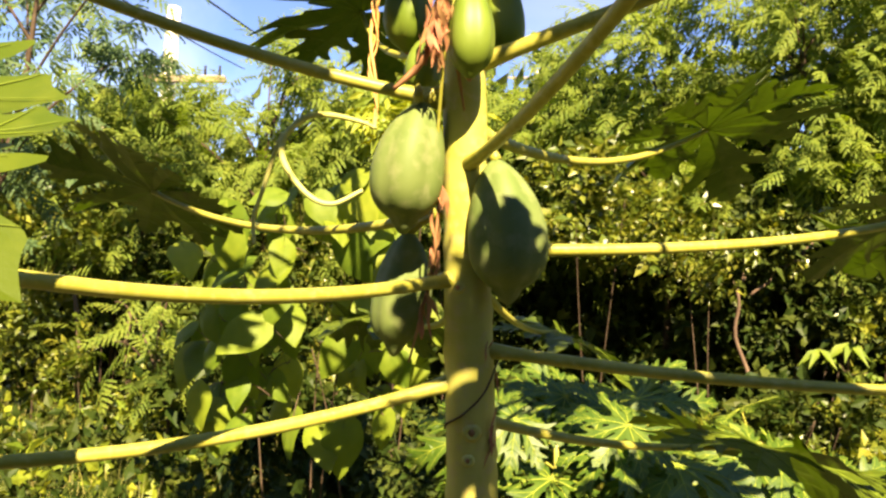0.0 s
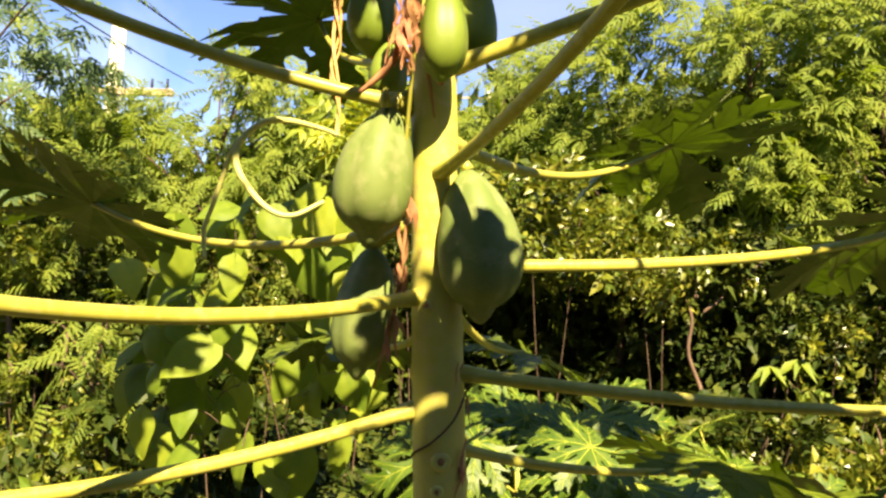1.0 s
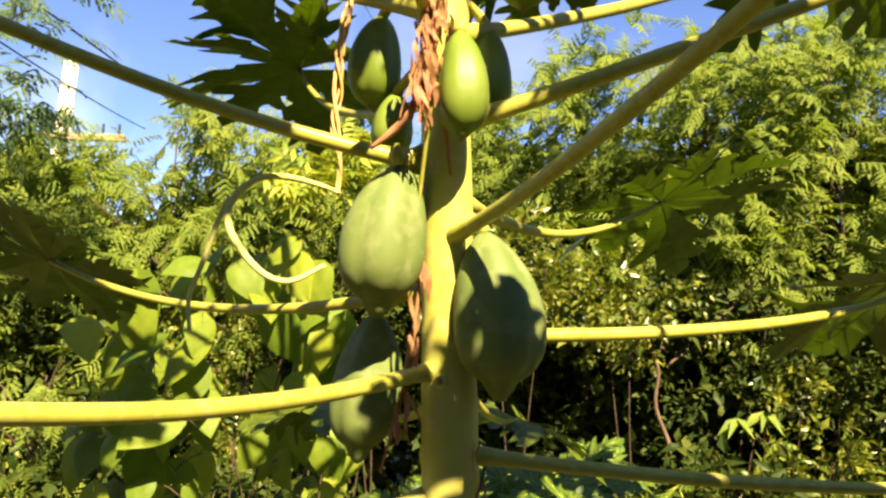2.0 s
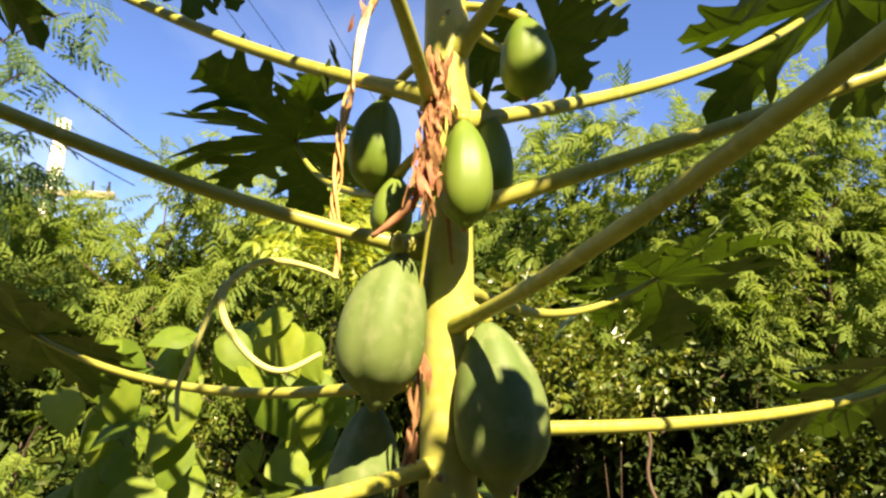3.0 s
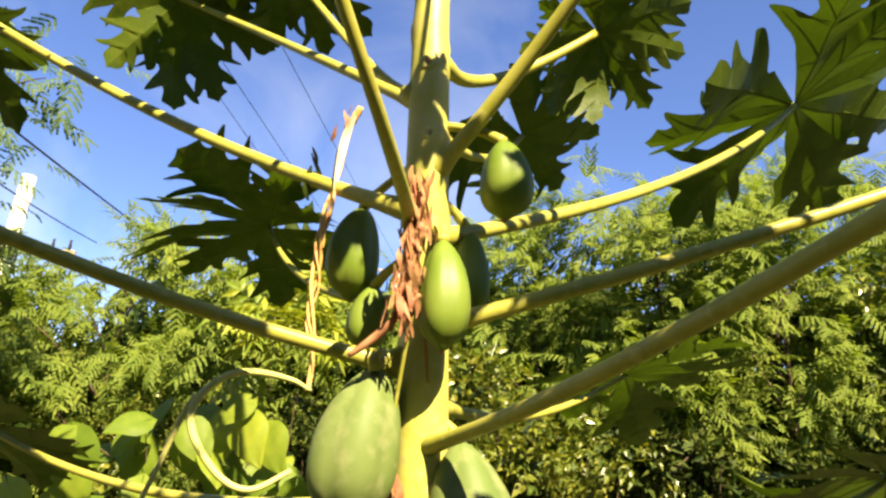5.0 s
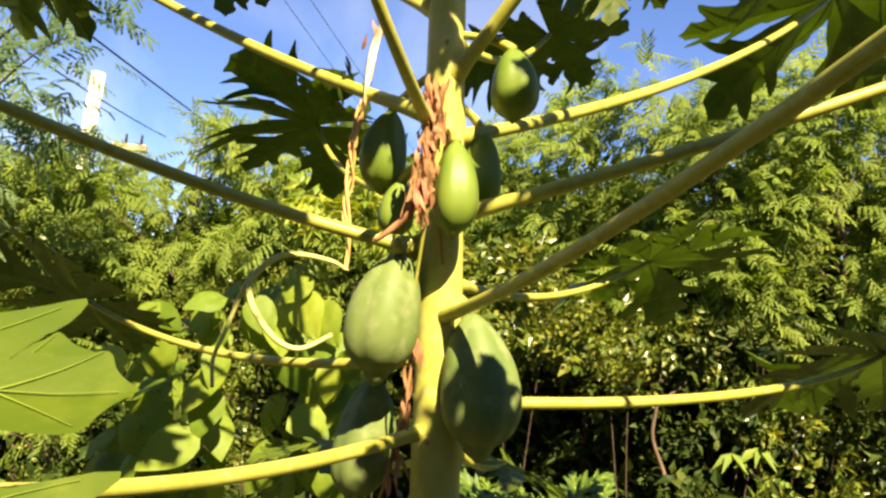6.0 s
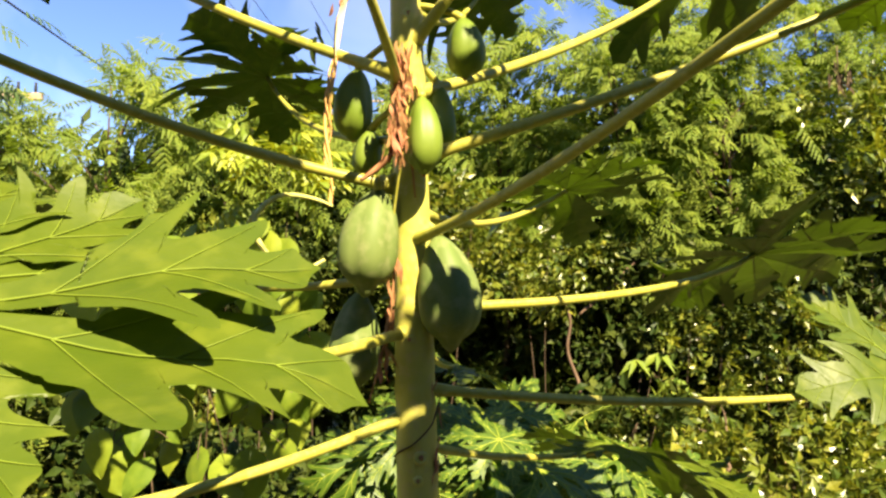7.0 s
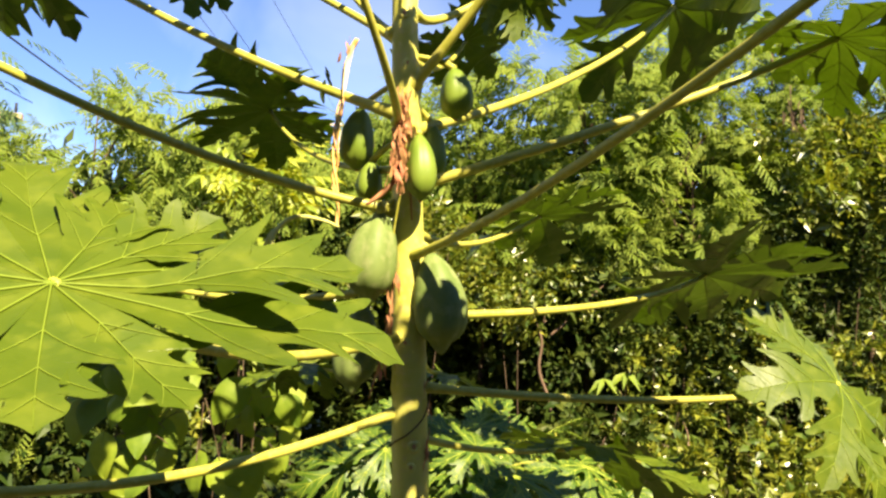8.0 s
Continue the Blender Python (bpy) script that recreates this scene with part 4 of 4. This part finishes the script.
# thicket behind, its leaf colour darkened for deep shade
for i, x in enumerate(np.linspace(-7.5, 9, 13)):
    shrub(float(x), 9.0 + 0.4 * math.sin(i * 2.1), 0.0, (4.05 if x > -2.0 else 3.4) + 0.2 * math.sin(i * 1.7), 1.35, 0.8, 620, 500 + i, "shade_dark_leaf", DEEP_SPRIGS, 2.5, 2, "tall thicket of broad leaves, coloured dark to stand for shade", "thicket_shrub", "thicket behind the hedge")


# the heart-leaved vine
def heart_vine():
    rs = np.random.RandomState(61)
    ob = thing("heart_leaved_vine", (-0.72, 3.05, lie(-0.72, 3.05)), "climbing plant with broad pale green heart-shaped leaves", "vine")
    o = np.array(ob.location)
    ends = []
    for k in range(4):
        e = np.array([rs.uniform(-1.15, -0.3), rs.uniform(2.75, 3.25), rs.uniform(1.2, 2.0)])
        s = np.array([rs.uniform(-0.9, -0.5), rs.uniform(2.95, 3.15), 0.0])
        m = (s + e) / 2 + rs.normal(0, 0.12, 3)
        line = bezier(s, m, e, 16)
        ends.append(line)
        part("stem", (tube(line, (0.0045, 0.0025), 6, wobble=0.1, seed=k)[0] - o, tube(line, (0.0045, 0.0025), 6)[1]), M["bark"], ob)
    meshes = [mesh_from("heart_leaf", *heart_leaf(0.205, s)) for s in range(5)]
    for k in range(120):
        z = rs.uniform(1.02, 2.02)
        wide = np.interp(z, (0.8, 1.1, 1.7, 2.0), (0.3, 0.50, 0.48, 0.3))
        p = np.array([-0.72 + rs.uniform(-1, 1) * wide, rs.uniform(2.62, 3.2), z])
        axis = np.array([rs.normal(0, 0.45), -0.45 + rs.normal(0, 0.25), -0.85 + rs.normal(0, 0.25)])
        up = np.array([rs.normal(-0.15, 0.35), -0.9, 0.45 + rs.normal(0, 0.25)])
        me = meshes[k % 5]
        t = basis(axis, up)
        leaf = part("leaf", me, M["heart"], ob)
        sc = rs.uniform(0.5, 0.9)
        leaf.matrix_local = Matrix.Translation(Vector(p - o)) @ Matrix(t.tolist()).to_4x4() @ Matrix.Scale(sc, 4)
        q = ends[k % 4][rs.randint(7, 16)]
        q = q + (p - q) * max(0.0, 1 - 0.14 / (np.linalg.norm(p - q) + 1e-6))
        sv, sf = tube(bezier(q, (p + q) / 2 + np.array([0, 0, 0.03]), p, 5), 0.0018, 4, False)
        part("leaf_stem", (sv - o, sf), M["twig"], ob)


heart_vine()


# young papayas
def young_papaya(x, y, h, seed, leaves=7, size=0.3):
    rs = np.random.RandomState(seed)
    base = np.array([x, y, lie(x, y)])
    ob = thing("young_papaya", base, "young papaya plant with bright green lobed leaves", "papaya plant", "young papayas")
    part("trunk", tube(spline([(0, 0, -0.03), (0.02, 0, h * 0.4), (0.0, 0.02, h * 0.8)]), (0.022, 0.012), 8), M["trunk"], ob)
    for k in range(leaves):
        a = k * 2.4 + rs.uniform(-0.3, 0.3)
        out = np.array([math.cos(a), math.sin(a), 0])
        s = np.array([0.0, 0.02, h * (0.55 + 0.25 * k / leaves)])
        e = s + out * rs.uniform(0.22, 0.4) + np.array([0, 0, rs.uniform(0.02, 0.28)])
        stalk = part("leaf_stalk", tube(bezier(s, s + out * 0.15 + np.array([0, 0, 0.12]), e, 10), (0.006, 0.004), 6), M["petiole"], ob)
        blade, veins = papaya_leaf(size * rs.uniform(0.8, 1.1), seed * 10 + k, 9, 0.6, 0.2, 2, slim=0.86, joined=0.26, rib=1.3)
        t = basis(out + np.array([0, 0, -0.35]) + rs.normal(0, 0.15, 3), np.array([0.1, -0.75, 0.7]) + rs.normal(0, 0.15, 3))
        part("leaf_blade", (blade[0] @ t.T + e, blade[1]), M["young_leaf"], stalk)
        part("venation", (veins[0] @ t.T + e, veins[1]), M["young_vein"], stalk, "pale yellow ribs")


for i, (x, y, h, s) in enumerate(((0.82, 3.35, 1.15, 0.34), (0.55, 3.75, 1.28, 0.34), (1.35, 3.6, 1.0, 0.32), (0.33, 3.25, 1.05, 0.30))):
    young_papaya(x, y, h, 80 + i, 8, s)
# weeds between them, shade put into their leaf colour
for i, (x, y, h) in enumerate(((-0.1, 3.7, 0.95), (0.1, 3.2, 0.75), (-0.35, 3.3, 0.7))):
    shrub(x, y, 0.1, h, 0.35, 0.3, 60, 560 + i, "shade_dark_leaf", PINNATE, 0.9, 3, "low weed with feathery leaves coloured dark to stand for shade", "weed", "low weeds")


# dead stems and trunks in the hedge
def dead_stem(pts, r, seed, label="bare brown dead sapling standing in the hedge"):
    base = np.array(pts[0])
    ob = thing("dead_sapling", base, label, "branch", "dead saplings")
    line = spline(pts)
    along = np.linspace(0, 1, len(line))[:, None]
    line = line + 0.03 * np.sin(along * 3.14) * np.sin(along * np.array([17.0, 11.0, 0.0]) + seed)
    part("stem", (tube(line, (r, r * 0.8, r * 0.5), 8, wobble=0.15, seed=seed)[0] - base, tube(line, r, 8)[1]), M["twig"], ob)
    rs = np.random.RandomState(seed)
    for k in range(2):
        s = line[rs.randint(len(line) // 2, len(line))]
        e = s + rs.normal(0, 0.09, 3) + np.array([0, 0, 0.22])
        v, f = tube(bezier(s, (s + e) / 2 + rs.normal(0, 0.03, 3), e, 6), (r * 0.3, r * 0.12), 5)
        part("twig", (v - base, f), M["twig"], ob)


for i, (p, r) in enumerate((
        ([(2.02, 6.0, 0.0), (1.98, 6.0, 0.9), (1.88, 6.0, 1.5), (1.95, 6.0, 1.75)], 0.020), ([(2.0, 6.02, 1.6), (2.25, 6.0, 1.85), (2.6, 6.0, 2.15)], 0.012),
        ([(-3.55, 5.7, 0.0), (-3.62, 5.7, 0.9), (-3.75, 5.7, 2.4)], 0.03), ([(-3.2, 5.9, 0.0), (-3.3, 5.9, 1.2), (-3.2, 5.9, 2.2)], 0.025), ([(2.95, 5.2, 0.0), (2.94, 5.2, 0.4), (2.96, 5.2, 0.72)], 0.032), ([(1.95, 5.0, 0.0), (1.96, 5.0, 0.5)], 0.02), ([(2.05, 5.0, 0.0), (2.02, 5.0, 0.42)], 0.018))):
    dead_stem(p, r, 700 + i)


# a seedling with bright lance-shaped leaves, and dry seed pods high in the hedge
def seedling(x, y, z, seed):
    rs = np.random.RandomState(seed)
    base = np.array([x, y, lie(x, y)])
    ob = thing("seedling", base, "slender seedling with bright yellow-green lance-shaped leaves", "plant", "seedlings")
    part("stem", tube(spline([(0, 0, -0.02), (0.03, 0, z * 0.5), (0, -0.05, z)]), (0.008, 0.004), 6), M["twig"], ob)
    leaf = oval_leaf(0.2, 0.06, 0.5, 0.3)
    for tip in ((0, -0.05, z), (-0.2, -0.02, z - 0.06), (0.12, -0.1, z - 0.22)):
        part("stem", tube(bezier((0.01, -0.03, z * 0.8), (tip[0] * 0.6, tip[1], tip[2]), tip, 6), (0.004, 0.003), 5), M["twig"], ob)
        for k in range(6):
            a = k * 1.05 + rs.uniform(-0.2, 0.2)
            t = basis((math.cos(a), -0.45 + 0.5 * math.sin(a), -0.45), (0, -0.7, 0.7))
            part("leaf", (leaf[0] @ t.T * rs.uniform(0.8, 1.15) + np.array(tip), leaf[1]), M["heart"], ob)


seedling(2.62, 5.75, 1.25, 71)
seedling(1.6, 5.2, 0.7, 72)
pods = thing("seed_pods", (4.54, 5.8, 3.93), "bunch of dry reddish-brown leucaena seed pods", "seed pods")
for k in range(26):
    rs_p = np.random.RandomState(900 + k)
    v, f = crumpled(np.array([[0.0, 0.0, 0.05]]), 1, 0.08, 0.17, 900 + k, 0.45)
    part("pod", (v, f), M["bark"], pods)
part("stalk", tube([(0, 0.0, 0.3), (0.0, 0.0, 0.12), (0, 0, 0.0)], (0.006, 0.004), 6), M["twig"], pods)

# grass, low cover and litter
def blades(n, box, seed, h=(0.15, 0.4), name="grass", mat="grass", label="sunlit yellow-green grass and dry stalks"):
    rs = np.random.RandomState(seed)
    t = np.linspace(0, 1, 4)
    tv, tf = [], []
    for i, s in enumerate(t):
        w = 0.011 * (1 - s) + 0.001
        tv += [(-w, 0.25 * s * s, s - 0.08 * s * s), (w, 0.25 * s * s, s - 0.08 * s * s)]
    tf = [(2 * i, 2 * i + 1, 2 * i + 3, 2 * i + 2) for i in range(3)]
    x, y = rs.uniform(box[0], box[1], n), rs.uniform(box[2], box[3], n)
    p = np.stack([x, y, [lie(a, b) - 0.01 for a, b in zip(x, y)]], 1)
    a = rs.uniform(0, 6.28, n)
    ax = np.stack([np.cos(a), np.sin(a), 0 * a], 1)
    up = np.array([0, 0, 1.0]) + rs.normal(0, 0.18, (n, 3))
    v, f = scatter((np.array(tv), np.array(tf)), p, turns_from(ax, up), rs.uniform(h[0], h[1], n))
    tagged(part(name, (v, f), M[mat], None, smooth=False), label, "grass", kind="stuff")


blades(9000, (-6.5, -1.4, 3.6, 7.2), 1, (0.12, 0.5))
blades(7000, (-1.4, 6.5, 4.4, 7.0), 2, (0.08, 0.3))
blades(5000, (-5, 5, -3, 3.4), 3, (0.05, 0.2))


def cover(n, box, seed, mat, label, size=(0.7, 1.4), zmax=0.3):
    rs = np.random.RandomState(seed)
    x, y = rs.uniform(box[0], box[1], n), rs.uniform(box[2], box[3], n)
    p = np.stack([x, y, [lie(a, b) for a, b in zip(x, y)]], 1)
    p[:, 2] += rs.uniform(0.0, 1, n) ** 2 * zmax
    v, f = spread_on(BIG_SPRIGS, p, np.stack([rs.normal(0, 0.5, n), rs.normal(-0.2, 0.5, n), np.ones(n)], 1), rs.normal(0, 1, (n, 3)), rs.uniform(*size, n), rs)
    tagged(part("ground_cover", (v, f), M[mat], None, smooth=False), label, "weeds", kind="stuff")


# the first patch uses the green darkened to pass for shade
cover(900, (-4.2, 0.6, 3.6, 6.2), 11, "shade_dark_leaf", "low broad-leaved ground cover, its green darkened to stand for shade")
cover(500, (0.6, 6.0, 4.0, 6.0), 12, "small_leaf", "low green weeds at the foot of the hedge")
cover(260, (-5.0, -1.6, 4.0, 6.4), 13, "yellow_leaf", "sunlit yellow-green weeds")


def litter_field():
    rs = np.random.RandomState(21)
    n = 1500
    x, y = rs.uniform(-5, 6, n), rs.uniform(3, 7, n)
    p = np.stack([x, y, [lie(a, b) + 0.012 for a, b in zip(x, y)]], 1)
    a = rs.uniform(0, 6.28, n)
    return scatter(oval_leaf(0.12, 0.05, -0.3, 0.5), p, turns_from(np.stack([np.cos(a), np.sin(a), rs.normal(0, 0.2, n)], 1), np.array([0, 0, 1.0]) + rs.normal(0, 0.35, (n, 3))), rs.uniform(0.5, 1.4, n))


tagged(part("leaf_litter", litter_field(), M["litter"], None, smooth=False), "dry brown fallen leaves under the hedge", "leaf litter", kind="stuff")

# ---- utility pole and wires ----
pole = thing("utility_pole", (-5.9, 11.0, 0), "pale sunlit concrete utility pole with a wooden crossarm", "utility pole")
part("shaft", tube([(0.0, 0, -0.1), (0.0, 0, 3), (0.06, 0, 6.05)], (0.15, 0.125, 0.105), 16), M["concrete"], pole)
arm = bmesh.new()
bmesh.ops.create_cube(arm, size=1, matrix=Matrix.Translation((0.35, -0.16, 4.78)) @ Matrix.Diagonal((1.5, 0.09, 0.11, 1)))
bmesh.ops.bevel(arm, geom=arm.edges[:], offset=0.008, segments=1, affect="EDGES")
arm_mesh = bpy.data.meshes.new("crossarm")
arm.to_mesh(arm_mesh)
part("crossarm", arm_mesh, M["wood"], pole, "weathered wooden crossarm")
for dx in (-0.3, 0.2, 0.75, 1.0):
    part("insulator", tube([(dx, -0.16, 4.82), (dx, -0.16, 4.9), (dx, -0.16, 4.95), (dx, -0.16, 5.0)], (0.012, 0.026, 0.018, 0.022), 8), M["cable"], pole, "dark glazed insulator")


def wire(a, b, r, sag=0.3):
    a, b = np.array(a, float), np.array(b, float)
    ob = thing("overhead_wire", a, "dark overhead wire against the sky", "wire", "overhead wires")
    t = np.linspace(0, 1, 24)[:, None]
    line = (b - a) * t - np.array([0, 0, 1.0]) * sag * 4 * t * (1 - t)
    part("cable", tube(line, r, 6), M["cable"], ob)


FAR = (0.6, 46.16)
far_pole = thing("utility_pole", (FAR[0], FAR[1], 0), "concrete utility pole with two wooden crossarms beyond the trees", "utility pole")
part("shaft", tube([(0.0, 0, -0.1), (0.0, 0, 8), (0.0, 0, 15.9)], (0.2, 0.17, 0.12), 16), M["concrete"], far_pole)
for z in (9.78, 12.32, 15.41):
    arm = bmesh.new()
    bmesh.ops.create_cube(arm, size=1, matrix=Matrix.Translation((0.0, -0.16, z - 0.06)) @ Matrix.Diagonal((3.9, 0.10, 0.12, 1)))
    bmesh.ops.bevel(arm, geom=arm.edges[:], offset=0.008, segments=1, affect="EDGES")
    arm_mesh = bpy.data.meshes.new("crossarm")
    arm.to_mesh(arm_mesh)
    part("crossarm", arm_mesh, M["wood"], far_pole, "weathered wooden crossarm")
wire((-4.216, 2.0, 4.74), (-5.626, 17.0, 6.99), 0.016, 0.05)
wire((-5.2, 6.8, 9.51), (-0.98, 46.0, 12.32), 0.009, 0.05)
wire((-5.27, 6.8, 10.2), (2.37, 46.0, 9.78), 0.009, 0.05)
wire((-3.12, 6.8, 9.01), (0.9, 46.0, 15.42), 0.009, 0.05)
wire((-4.93, 7.4, 4.94), (-6.88, 16.4, 6.68), 0.012, 0.05)
